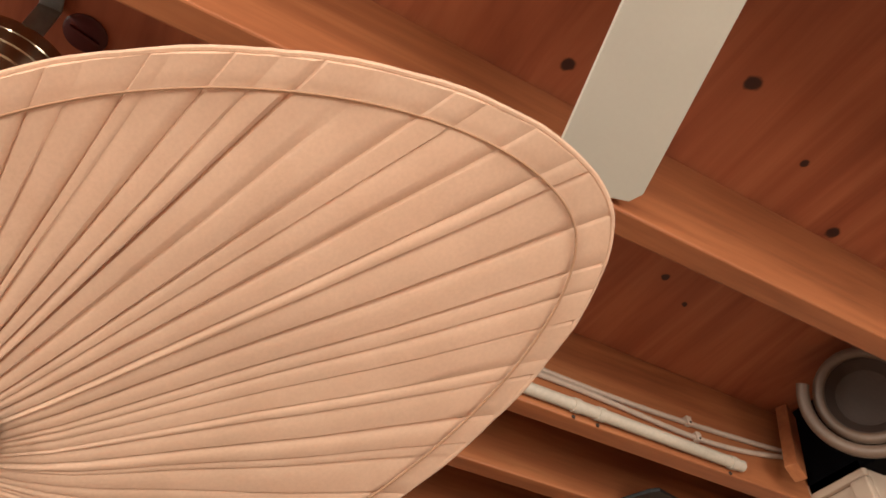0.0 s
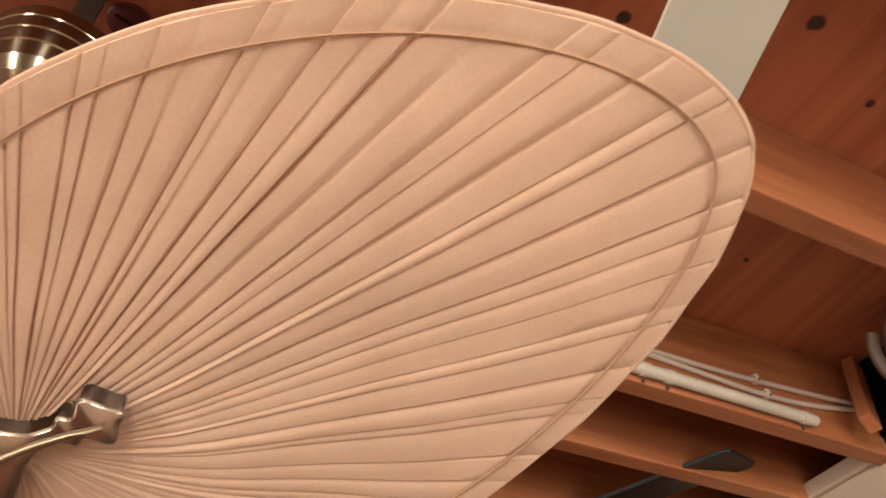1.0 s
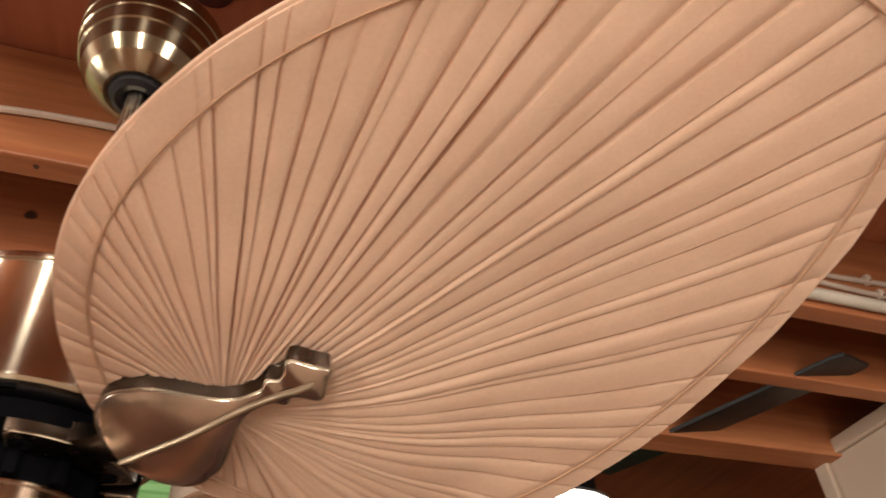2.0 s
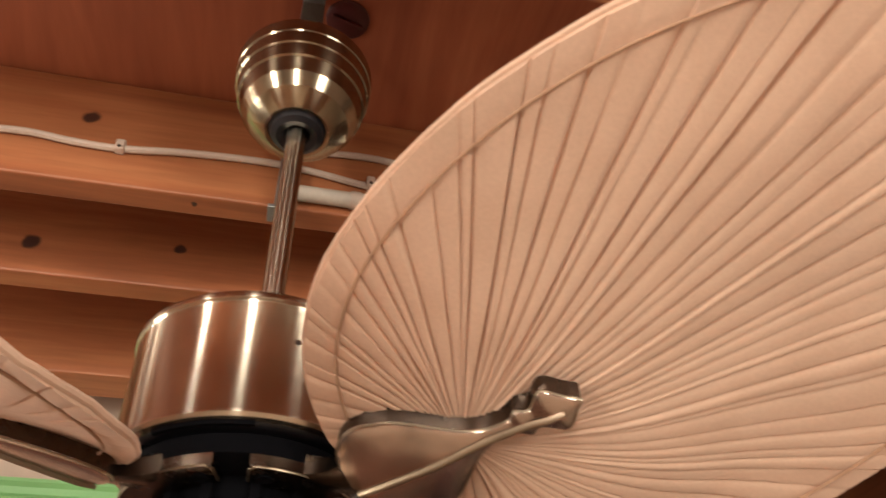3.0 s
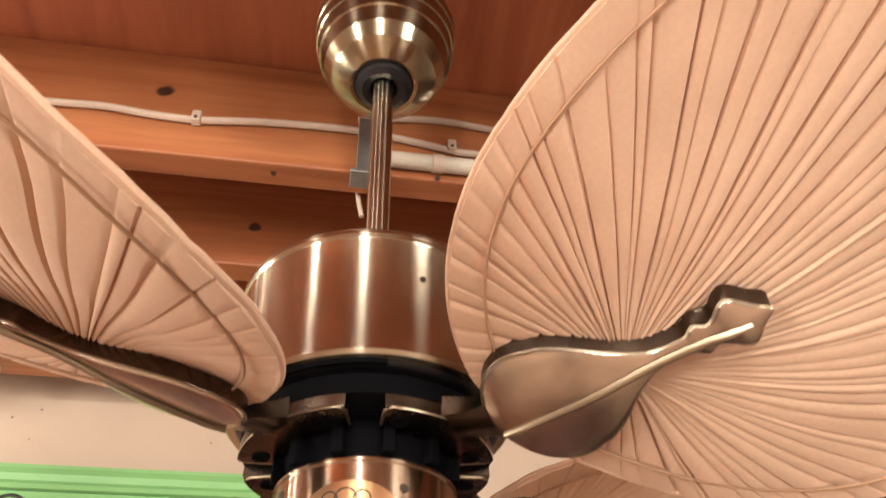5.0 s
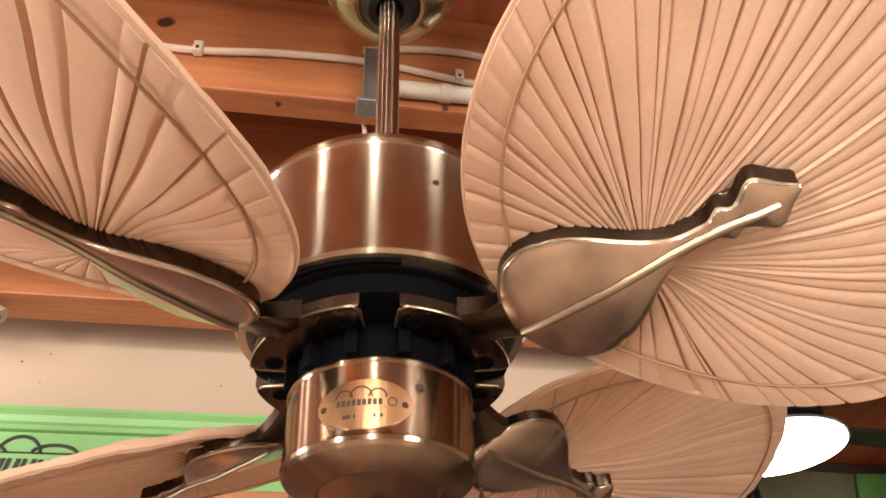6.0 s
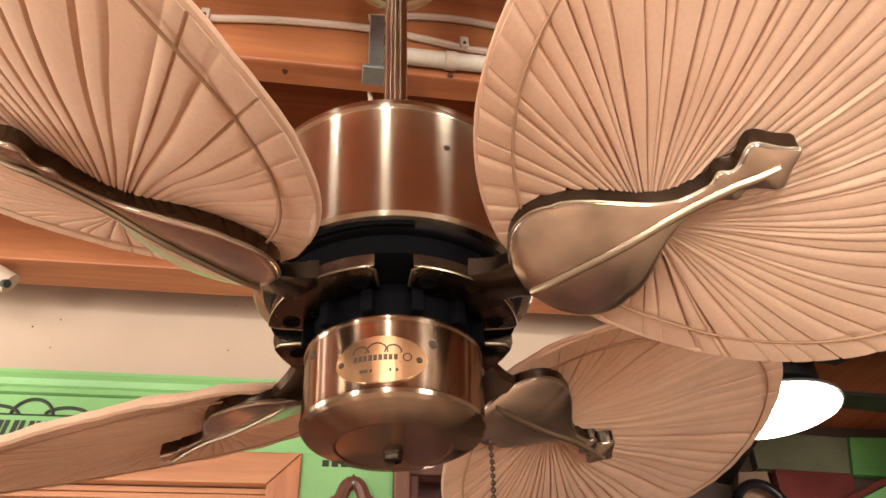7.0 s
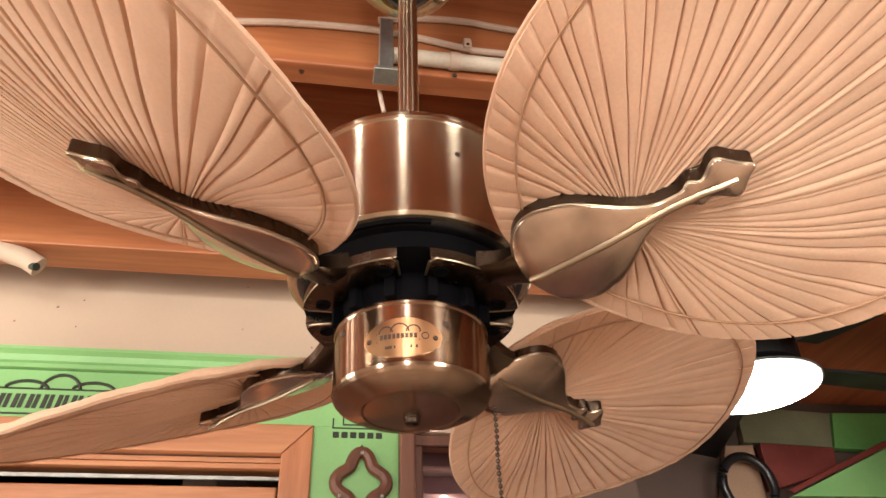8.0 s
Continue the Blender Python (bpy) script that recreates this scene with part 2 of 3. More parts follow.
# ---- the room ----
def structure(name, bm, material, label):
    return tagged(part(name, bm, material), label, name.split("_")[0], kind="structure")


structure("floor", box(-3.2, 4.2, -4.2, 4.2, FLOOR - 0.1, FLOOR), FLOORM, "pale unseen wooden floor of the fan shop, bounces light up")
structure("ceiling", box(-3.2, 4.2, -4.2, 4.2, CEIL, CEIL + 0.03), PLY, "reddish plywood ceiling with dark knots")
structure("wall_south", box(-3.2, 4.2, -4.3, -4.2, FLOOR, CEIL), ROOMWALL, "plain warm shop wall")
structure("wall_west", box(-3.3, -3.2, -4.2, 4.2, FLOOR, CEIL), ROOMWALL, "plain warm shop wall")
structure("wall_east", box(4.2, 4.3, -4.2, 4.2, FLOOR, CEIL), ROOMWALL, "plain warm shop wall")
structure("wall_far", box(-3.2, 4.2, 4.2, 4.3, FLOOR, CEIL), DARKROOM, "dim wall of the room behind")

for y0, y1, name in ((-1.52, -1.475, "joist"), (-1.10, -1.055, "joist"), (-0.68, -0.635, "joist"), (-0.237, -0.200, "joist"),
                     (0.163, 0.200, "joist"), (0.362, 0.400, "joist"), (0.625, 0.700, "joist")):
    tagged(part(name, box(-3.2, 4.2, y0, y1, JOIST, CEIL - 0.002, 0.003), FIR), "rough-sawn orange fir ceiling joist under the plywood", "joist", "ceiling joists", "structure")

# wall with the green fascia, the door and the board beside it
WY = 0.7825


# ---- the palm-leaf ceiling fan ----
AZ0 = -51.0            # turn of the first blade; the four stand a quarter turn apart
LEAF_U, LEAF_L, LEAF_W = 0.1165, 0.5285, 0.1585
HEM = 0.021
GATHER_U = 0.198


def leaf_edge(t, lean=0.119):
    """The leaf's outline in the blade's plane; t runs once round from the base."""
    x, s = -math.cos(t), math.sin(t)
    u = LEAF_L * (1 + x) / 2
    v = LEAF_W * math.copysign(abs(s) ** 1.13, s) * (1 - 0.185 * x)
    return LEAF_U + u - lean * v, 0.020 - 0.26 * lean + lean * u + v


def leaf_plane(u, v, rise=0.145):
    """Level along the holder's plate, then rising to the tip, and pitched across."""
    return 0.001 + rise * (u - 0.265 + math.hypot(u - 0.265, 0.04)) - 0.36 * v


def leaf_meshes(rng, lean, crisp, gather_v, ruffle, rise):
    """The pleated cloth of one leaf, its rolled rim and its seam."""
    GATHER = (GATHER_U, gather_v)
    table = []
    for k in range(1441):
        t = 2 * math.pi * k / 1440
        u, v = leaf_edge(t, lean)
        table.append((math.atan2(v - GATHER[1], u - GATHER[0]), t))
    base = table[0][0]
    table = [((a - base) % (2 * math.pi) if 0 < k < 1440 else (0.0 if k == 0 else 2 * math.pi), t) for k, (a, t) in enumerate(table)]
    flip = table[10][0] > math.pi
    if flip:
        table = [(2 * math.pi - a if 0 < a < 2 * math.pi else t, t) for a, t in table]
    ang, par = [a for a, _ in table], [t for _, t in table]
    pleats = 72
    # even along the rim and round the gathering point, half and half
    marks = []
    for k in range(pleats):
        f = (k + rng.uniform(-0.40, 0.40)) / pleats
        marks.append(0.45 * float(np.interp(f * 2 * math.pi, ang, par)) + 0.55 * f * 2 * math.pi)
    marks.sort()
    cols = []
    for k, m in enumerate(marks):
        step = (marks[(k + 1) % pleats] - m) % (2 * math.pi)
        deep = rng.uniform(0.6, 1.0) if k % 2 else rng.uniform(0.05, 0.55)
        if rng.random() < 0.28:
            deep += 0.6
        run = rng.uniform(0.55, 1.0)
        sway = rng.uniform(-1, 1)
        fold = rng.uniform(0.06, 0.13) if rng.random() < 0.7 else rng.uniform(0.14, 0.26)
        for f, h in ((0.0, 1.0), (fold, -0.16), (0.36, -0.24), (0.62, -0.18), (0.88, 0.0), (0.955, 0.22)):
            cols.append((m + f * step, h, deep, run, sway, rng.uniform(-1, 1)))
    rows = [0.03, 0.15, 0.24, 0.31, 0.38, 0.45, 0.52, 0.59, 0.66, 0.73, 0.79, 0.845, 0.88]
    bm = bmesh.new()
    under, over = [], []
    for t, h, deep, run, sway, jit in cols:
        eu, ev = leaf_edge(t, lean)
        reach = math.hypot(eu - GATHER[0], ev - GATHER[1])
        hem = 1 - HEM / max(reach, 0.095)
        fr = [r * hem / 0.90 for r in rows] + [hem - 0.003 / reach, hem, hem + 0.003 / reach, (hem + 1) / 2, 0.998]
        cu, co = [], []
        for k, r in enumerate(fr):
            w = (0.016 * sway * math.sin(r * 5.0 + sway * 3) + 0.010 * noise.noise((r * 6, sway * 9, 0.3))) * (1 - r) * min(1, r * 3)
            tu, tv = leaf_edge(t + w, lean)
            u, v = GATHER[0] + (tu - GATHER[0]) * r, GATHER[1] + (tv - GATHER[1]) * r
            z = leaf_plane(u, v, rise)
            amp = 0.0074 * crisp * (deep if r > run else max(deep, 0.6)) * (1.0 - 0.48 * r) * (0.75 + 0.5 * reach)
            if k >= 13:
                amp *= 0.50
            dz = amp * h
            if k == 14:
                dz += 0.0006
            dz += 0.0018 * noise.noise((u * 14, v * 14, 0.5)) + (1 - crisp) * 0.009 * noise.noise((u * 9 + 3, v * 22, 1.5)) * min(1, 3 * (1 - r))
            cu.append(bm.verts.new((u, v, z + dz)))
            co.append(bm.verts.new((u, v, z + (0.008 if k < 13 else 0.005))))
        under.append(cu)
        over.append(co)
    n = len(cols)
    for k in range(n):
        a, b = under[k], under[(k + 1) % n]
        c, d = over[k], over[(k + 1) % n]
        for j in range(len(a) - 1):
            bm.faces.new((a[j], b[j], b[j + 1], a[j + 1]))
            bm.faces.new((c[j + 1], d[j + 1], d[j], c[j]))
        bm.faces.new((a[-1], b[-1], d[-1], c[-1]))
        bm.faces.new((a[0], c[0], d[0], b[0]))
    rim, seam = [], []
    for k in range(220):
        t = 2 * math.pi * k / 220
        u, v = leaf_edge(t, lean)
        rim.append((u, v, leaf_plane(u, v, rise) + 0.003 + 0.0012 * math.sin(t * 23) * rng.random()))
        reach = math.hypot(u - GATHER[0], v - GATHER[1])
        hem = 1 - HEM / max(reach, 0.095)
        u, v = GATHER[0] + (u - GATHER[0]) * (hem - 0.002), GATHER[1] + (v - GATHER[1]) * (hem - 0.002)
        seam.append((u, v, leaf_plane(u, v, rise) - 0.0012))
    return bm, tube(rim, lambda f: 0.0021 + ruffle * (0.6 + 0.4 * noise.noise((f * 60, 0.2, ruffle * 99))), 8, True), tube(seam, 0.0009, 6, True)


def paddle_half():
    """Half of the pear-shaped plate's outline, waisted, with a scalloped head; x runs outwards."""
    half = []
    for k in range(0, 25):
        a = math.pi * (1 - k / 24 * 0.62)
        half.append((0.1485 + 0.036 * math.cos(a), 0.0405 * math.sin(a)))
    x1, y1 = half[-1]
    for k in range(1, 15):
        f = k / 14
        s = f * f * (3 - 2 * f)
        half.append((x1 + (0.228 - x1) * f, y1 + (0.0046 - y1) * s ** 0.92))
    for k in range(1, 37):
        f = 1 - (1 - k / 36) ** 1.6
        y = 0.0046 + 0.0046 * math.exp(-((f - 0.34) / 0.075) ** 2) + 0.0106 * math.exp(-((f - 0.70) / 0.17) ** 2)
        if f > 0.66:
            y *= math.sqrt(max(0.004, 1 - ((f - 0.66) / 0.34) ** 2))
        half.append((0.228 + 0.059 * f, y))
    return half


def paddle_outline(inset=0.0):
    half = paddle_half()
    up = [(x, max(0.0, y - inset)) for x, y in half if y > inset + 1e-4]
    return up + [(x, -y) for x, y in up[::-1]]


def paddle_face(z, rise):
    """The plate's polished lower face: slightly domed, with a rolled rim."""
    bm = bmesh.new()
    cuts = (-1.0, -0.985, -0.94, -0.8, -0.5, -0.2, 0.0, 0.2, 0.5, 0.8, 0.94, 0.985, 1.0)
    rows = []
    for x, y in paddle_half():
        y = max(y, 0.0004)
        row = []
        for s in cuts:
            edge = 0.0022 if abs(s) == 1.0 else (0.0008 if abs(s) == 0.985 else 0.0)
            row.append(bm.verts.new((x, y * s, z + edge - rise * (1 - s * s) * math.sin(math.pi / 2 * min(1.0, y / 0.0405)))))
        rows.append(row)
    for a, b in zip(rows, rows[1:]):
        for k in range(len(cuts) - 1):
            bm.faces.new((a[k], a[k + 1], b[k + 1], b[k]))
    return bm


# the plate lies in the leaf's plane
TILT_M = Matrix(((1, 0, 0, 0), (0, 1, 0, 0.0025), (0, -0.36, 1, 0.0045), (0, 0, 0, 1)))
FOOT_R0, FOOT_R1 = 0.060, 0.087
DOME = 0.0050


def sector(r0, r1, a0, a1, z0, z1, steps=18, bevel=0.0):
    arc = [radians(a0 + (a1 - a0) * k / steps) for k in range(steps + 1)]
    return prism([(r1 * math.cos(a), r1 * math.sin(a)) for a in arc] + [(r0 * math.cos(a), r0 * math.sin(a)) for a in arc[::-1]], z0, z1, bevel)


def blade_parts(root, seed, lean, crisp, gather_v, ruffle, rise):
    rng = random.Random(seed)
    holder = part("blade_holder", sector(FOOT_R0, FOOT_R1, -37, 37, 0.0, 0.021, 22, 0.0028), FOOTMETAL, root, "dark antique brass blade holder with arched foot", True)
    for s in (-1, 1):
        a = radians(28 * s)
        c, d = math.cos(a), math.sin(a)
        # Shallow dish in black; the hole's darkness is put into the colour.
        b = lathe([(0.0, 0.0005), (0.0032, 0.0005), (0.0058, -0.0006), (0.0062, 0.002), (0.0, 0.002)], 20)
        part("screw", move(b, pose(0.0725 * c, 0.0725 * d, -0.0006)), MATTBLACK, holder, "shallow black dish for a sunk screw hole", True)
    # the foot's rubbed lower edge, round both ends
    lip = [(FOOT_R0 + 0.004, -36.2), (FOOT_R1 - 0.006, -36.6), (FOOT_R1 - 0.0022, -35.4)] + [(FOOT_R1 - 0.0008, -34 + 4 * j) for j in range(18)]
    lip += [(FOOT_R1 - 0.0022, 35.4), (FOOT_R1 - 0.006, 36.6), (FOOT_R0 + 0.004, 36.2)]
    part("lip", tube([(r * math.cos(radians(a)), r * math.sin(radians(a)), 0.0012) for r, a in lip], 0.0012, 8), RIBMETAL, holder, "rubbed bright edge", True)
    arm = bmesh.new()
    rings = []
    for k in range(9):
        f = k / 8
        x = 0.080 + 0.045 * f
        w = 0.020 - 0.005 * math.sin(math.pi * f)
        zt = 0.020 + (leaf_plane(x, 0) - 0.003 - 0.020) * f
        zb = 0.000 + (leaf_plane(x, 0) - 0.014 - 0.000) * f
        tw = -0.36 * f
        rings.append([arm.verts.new((x, y, z + tw * y)) for y, z in ((-w, zb + 0.003), (-w * 0.6, zb), (w * 0.6, zb), (w, zb + 0.003), (w, zt - 0.002), (w * 0.7, zt), (-w * 0.7, zt), (-w, zt - 0.002))])
    for a, b in zip(rings, rings[1:]):
        for j in range(8):
            arm.faces.new((a[j], a[(j + 1) % 8], b[(j + 1) % 8], b[j]))
    arm.faces.new(rings[0]), arm.faces.new(rings[-1][::-1])
    part("arm", arm, FOOTMETAL, holder, "", True)
    plate = prism(paddle_outline(0.0006), -0.0128, -0.0020, 0.0010)
    part("plate", move(plate, TILT_M), FOOTMETAL, holder, "pear-shaped dark brass plate with a scalloped head", True)
    part("face", move(paddle_face(-0.0145, DOME), TILT_M), BRONZE, holder, "rubbed brass face of the plate", True, 60)
    part("edge", move(tube([(x, y, -0.0132) for x, y in paddle_outline(0.0004)], 0.0009, 6, True), TILT_M), RIBMETAL, holder, "rubbed bright edge", True)
    rib = bmesh.new()
    rr = []
    for k in range(15):
        f = k / 14
        x = 0.1165 + 0.159 * f
        w = 0.0020 * min(1, 6 * (1 - f) + 0.35, 8 * f + 0.4)
        swell = DOME * math.sin(math.pi / 2 * min(1.0, float(np.interp(x, [p[0] for p in paddle_half()], [p[1] for p in paddle_half()])) / 0.0405))
        rr.append([rib.verts.new((x, w * math.cos(a), -0.0148 - swell - 0.0030 * math.sin(a))) for a in (math.pi * j / 6 for j in range(7))])
    for a, b in zip(rr, rr[1:]):
        for j in range(6):
            rib.faces.new((a[j], a[j + 1], b[j + 1], b[j]))
    rib.faces.new(rr[0]), rib.faces.new(rr[-1])
    part("rib", move(rib, TILT_M), RIBMETAL, holder, "rubbed bright brass rib", True)
    cloth_bm, rim_bm, seam_bm = leaf_meshes(rng, lean, crisp, gather_v, ruffle, rise)
    leaf = part("leaf", cloth_bm, CLOTH, root, "tan pleated palm-leaf cloth blade", True)
    part("rim", rim_bm, CLOTH, leaf, "", True)
    part("seam", seam_bm, CORD, leaf, "stitched brown hem seam", True)


fan = thing("ceiling_fan", "antique brass ceiling fan with four tan pleated leaf blades", "ceiling fan")
for k in range(4):
    hold = new("blade")
    hold.parent = fan
    hold.rotation_euler = (0, 0, radians(AZ0 + 90 * k))
    hold["label"] = "tan pleated leaf-shaped blade on a dark brass holder"
    blade_parts(hold, 10 + k, (0.155, 0.159, 0.089, 0.045)[k], (0.76, 0.72, 0.65, 0.55)[k], (0.009, 0.009, 0.009, -0.024)[k], (0.0, 0.0, 0.0035, 0.0004)[k], (0.150, 0.115, 0.070, 0.150)[k])

R = 0.1015
motor = part("motor_housing", lathe([(0.012, 0.139), (0.09, 0.137), (R - 0.004, 0.1365), (R, 0.134), (R + 0.0015, 0.131), (R + 0.0012, 0.128), (R - 0.0005, 0.1265),
                                      (R - 0.001, 0.125), (R - 0.001, 0.038), (R, 0.036), (R + 0.0003, 0.0325), (R - 0.002, 0.030), (R - 0.008, 0.0295)], 128),
             BRASS, fan, "brushed antique brass motor drum with rolled rims", True)
part("vent_dish", lathe([(R - 0.006, 0.031), (R - 0.009, 0.0285), (0.087, 0.0275), (0.050, 0.0270), (0.0, 0.0270)], 96), BLACK, fan, "glossy black underside of the motor", True)
# Black strip: the slot's inner dark is put into its colour.
part("vent_slot", sector(0.0925, 0.0955, 227, 272, 0.0265, 0.0295, 16), MATTBLACK, fan, "narrow black strip for the dark of a vent slot")
part("flywheel", lathe([(0.058, 0.0265), (0.082, 0.0262), (0.0872, 0.0240), (0.0872, 0.0100), (0.0800, 0.0080), (0.060, 0.006), (0.058, 0.0265)], 96), MATTBLACK, fan, "black cast flywheel ring", True)
part("core", lathe([(0.0, 0.016), (0.060, 0.016), (0.057, -0.004), (0.054, -0.02), (0.0, -0.02)], 64), MATTBLACK, fan, "", True)
for k in range(12):
    a = 30 * k + 8
    part("cooling_fin", move(box(0.050, 0.064, -0.004, 0.004, -0.016, 0.010, 0.001), pose(0, 0, 0, 0, 0, a)), MATTBLACK, fan)
hole = lathe([(0.0, 0.0005), (0.0022, 0.0004), (0.0025, -0.0005)], 12)
part("set_screw", move(hole, Matrix.Rotation(radians(-75.3), 4, "Z") @ pose(R - 0.0008, 0, 0.094, 0, 90, 0)), ENGRAVE, motor, "small dark hole", True)
C = 0.0603
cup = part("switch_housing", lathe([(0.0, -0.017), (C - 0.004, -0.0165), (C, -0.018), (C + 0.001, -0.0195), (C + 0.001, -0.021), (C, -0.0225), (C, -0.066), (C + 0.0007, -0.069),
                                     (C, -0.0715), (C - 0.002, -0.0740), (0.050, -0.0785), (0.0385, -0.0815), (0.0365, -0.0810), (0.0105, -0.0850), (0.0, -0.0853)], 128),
           BRASS_CUP_DIM, fan, "brushed brass switch cup with a stepped bottom", True, 15)
part("finial", lathe([(0.0, -0.0915), (0.0040, -0.0915), (0.0058, -0.0905), (0.0060, -0.0875), (0.0066, -0.0870), (0.0066, -0.0848), (0.0, -0.0848)], 32), FOOTMETAL, cup, "dark brass finial nut", True)
for a, z in ((-72, -0.037), (-155, -0.031), (-16, -0.033)):
    b = lathe([(0.0, 0.0015), (0.002, 0.0013), (0.0032, 0.0), (0.0032, -0.001)], 14)
    part("cup_screw", move(b, Matrix.Rotation(radians(a), 4, "Z") @ pose(C, 0, z, 0, 90, 0)), ENGRAVE, cup, "", True)


def on_cup(a_mid, z_mid, shapes, r, depth):
    """Bends flat shapes, lists of (across, up) corners, round the cup."""
    bm = bmesh.new()
    for sh in shapes:
        lo, hi = [], []
        for x, z in sh:
            a = radians(a_mid) + x / r
            lo.append(bm.verts.new((r * math.cos(a), r * math.sin(a), z_mid + z)))
            hi.append(bm.verts.new(((r + depth) * math.cos(a), (r + depth) * math.sin(a), z_mid + z)))
        n = len(sh)
        bm.faces.new(hi), bm.faces.new(lo[::-1])
        for k in range(n):
            bm.faces.new((lo[k], lo[(k + 1) % n], hi[(k + 1) % n], hi[k]))
    return bm


PLATE_A = -103.5
sheet = bmesh.new()
NPL = 40
rim_a = []
for r in (C + 0.0001, C + 0.0013):
    ring = []
    for k in range(NPL):
        x, z = 0.0285 * math.cos(2 * math.pi * k / NPL), 0.0158 * math.sin(2 * math.pi * k / NPL)
        a = radians(PLATE_A) + x / C
        ring.append(sheet.verts.new((r * math.cos(a), r * math.sin(a), -0.0500 + z)))
    rim_a.append(ring)
for k in range(NPL):
    sheet.faces.new((rim_a[0][k], rim_a[0][(k + 1) % NPL], rim_a[1][(k + 1) % NPL], rim_a[1][k]))
for k in range(NPL // 2 - 1):
    q = [rim_a[1][k], rim_a[1][k + 1], rim_a[1][NPL - 1 - k], rim_a[1][(NPL - k) % NPL]]
    q = [v for n, v in enumerate(q) if v not in q[:n]]
    sheet.faces.new(q)
k = NPL // 2 - 1
sheet.faces.new((rim_a[1][k], rim_a[1][k + 1], rim_a[1][k + 2]))
plate_ob = part("name_plate", sheet, POLISHED, cup, "oval polished brass name plate")
bars = [[(-0.019, 0.0034), (0.0125, 0.0034), (0.0125, 0.0044), (-0.019, 0.0044)], [(-0.019, -0.0028), (0.0125, -0.0028), (0.0125, -0.0018), (-0.019, -0.0018)]]
for k in range(9):
    x = -0.0165 + 0.0031 * k
    bars.append([(x, -0.0010), (x + 0.0023, -0.0010), (x + 0.0023, 0.0028), (x, 0.0028)])
for x, w in ((-0.0125, 0.005), (-0.0060, 0.013), (0.0095, 0.0015)):
    bars.append([(x, -0.0088), (x + w, -0.0088), (x + w, -0.0066), (x, -0.0066)])
for cx, rr in ((-0.012, 0.0045), (-0.002, 0.0062), (0.008, 0.0045)):
    for k in range(8):
        a0, a1 = math.pi * k / 8, math.pi * (k + 1) / 8
        bars.append([(cx + rr * math.cos(a0), 0.0042 + rr * math.sin(a0)), (cx + (rr + 0.0011) * math.cos(a0), 0.0042 + (rr + 0.0011) * math.sin(a0)),
                     (cx + (rr + 0.0011) * math.cos(a1), 0.0042 + (rr + 0.0011) * math.sin(a1)), (cx + rr * math.cos(a1), 0.0042 + rr * math.sin(a1))])
for k in range(12):
    a0, a1 = 2 * math.pi * k / 12, 2 * math.pi * (k + 1) / 12
    bars.append([(0.0165 + q * math.cos(a), 0.0009 + q * math.sin(a)) for q, a in ((0.0022, a0), (0.0029, a0), (0.0029, a1), (0.0022, a1))])
part("engraving", on_cup(PLATE_A, -0.0500, bars, C + 0.0012, 0.0002), ENGRAVE, plate_ob, "dark engraved bars and arches")
for x in (-0.0245, 0.0235):
    b = lathe([(0.0, 0.0012), (0.0014, 0.001), (0.0021, 0.0), (0.0021, -0.001)], 12)
    part("plate_screw", move(b, Matrix.Rotation(radians(PLATE_A) + x / C, 4, "Z") @ pose(C + 0.0013, 0, -0.0505, 0, 90, 0)), ENGRAVE, plate_ob, "", True)

rod = part("down_rod", lathe([(0.0, 0.13), (0.0106, 0.13), (0.0106, 0.50), (0.0, 0.50)], 40), BRASS, fan, "slim brushed brass rod", True)
part("rod_collar", lathe([(0.0, 0.138), (0.020, 0.138), (0.019, 0.144), (0.014, 0.148), (0.0106, 0.149)], 40), BRASS, fan, "", True)
canopy = part("canopy", lathe([(0.0000, 0.5420), (0.0744, 0.5420), (0.0786, 0.5411), (0.0795, 0.5374), (0.0791, 0.5210), (0.0779, 0.5196), (0.0767, 0.5028), (0.0749, 0.5014), (0.0725, 0.4845), (0.0702, 0.4831),
                                (0.0651, 0.4653), (0.0558, 0.4507), (0.0446, 0.4416), (0.0360, 0.4375), (0.0320, 0.4384), (0.0290, 0.4453), (0.0000, 0.4489)], 96), BRASS_CANOPY, fan, "stepped brushed brass ceiling canopy", True, 15)
ball = part("hanger_ball", lathe([(0.0100, 0.442), (0.0150, 0.4325), (0.0225, 0.4300), (0.0290, 0.4335), (0.0318, 0.4410), (0.0300, 0.4520), (0.0100, 0.4580)], 48), BLACK, canopy, "glossy black hanger ball", True)
chain = thing("pull_chain", "dark beaded pull chain hanging from the switch cup", "pull chain")
for k in range(46):
    z = -0.068 - 0.0048 * k
    b = bmesh.new()
    bmesh.ops.create_uvsphere(b, u_segments=8, v_segments=6, radius=0.0019)
    x, y = 0.0680 + 0.0004 * math.sin(k * 0.5), 0.0165
    if k == 0:
        bead = part("bead", move(b, pose(0, 0, 0)), CHAINMETAL, chain, "", True)
        bead.location = (x, y, z)
    else:
        b.free()
        c = bead.copy()
        scene.collection.objects.link(c)
        c.location = (x, y, z)
part("link", tube([(0.0680, 0.0165, -0.068), (0.0680, 0.0165, -0.287)], 0.0005, 6), CHAINMETAL, chain)

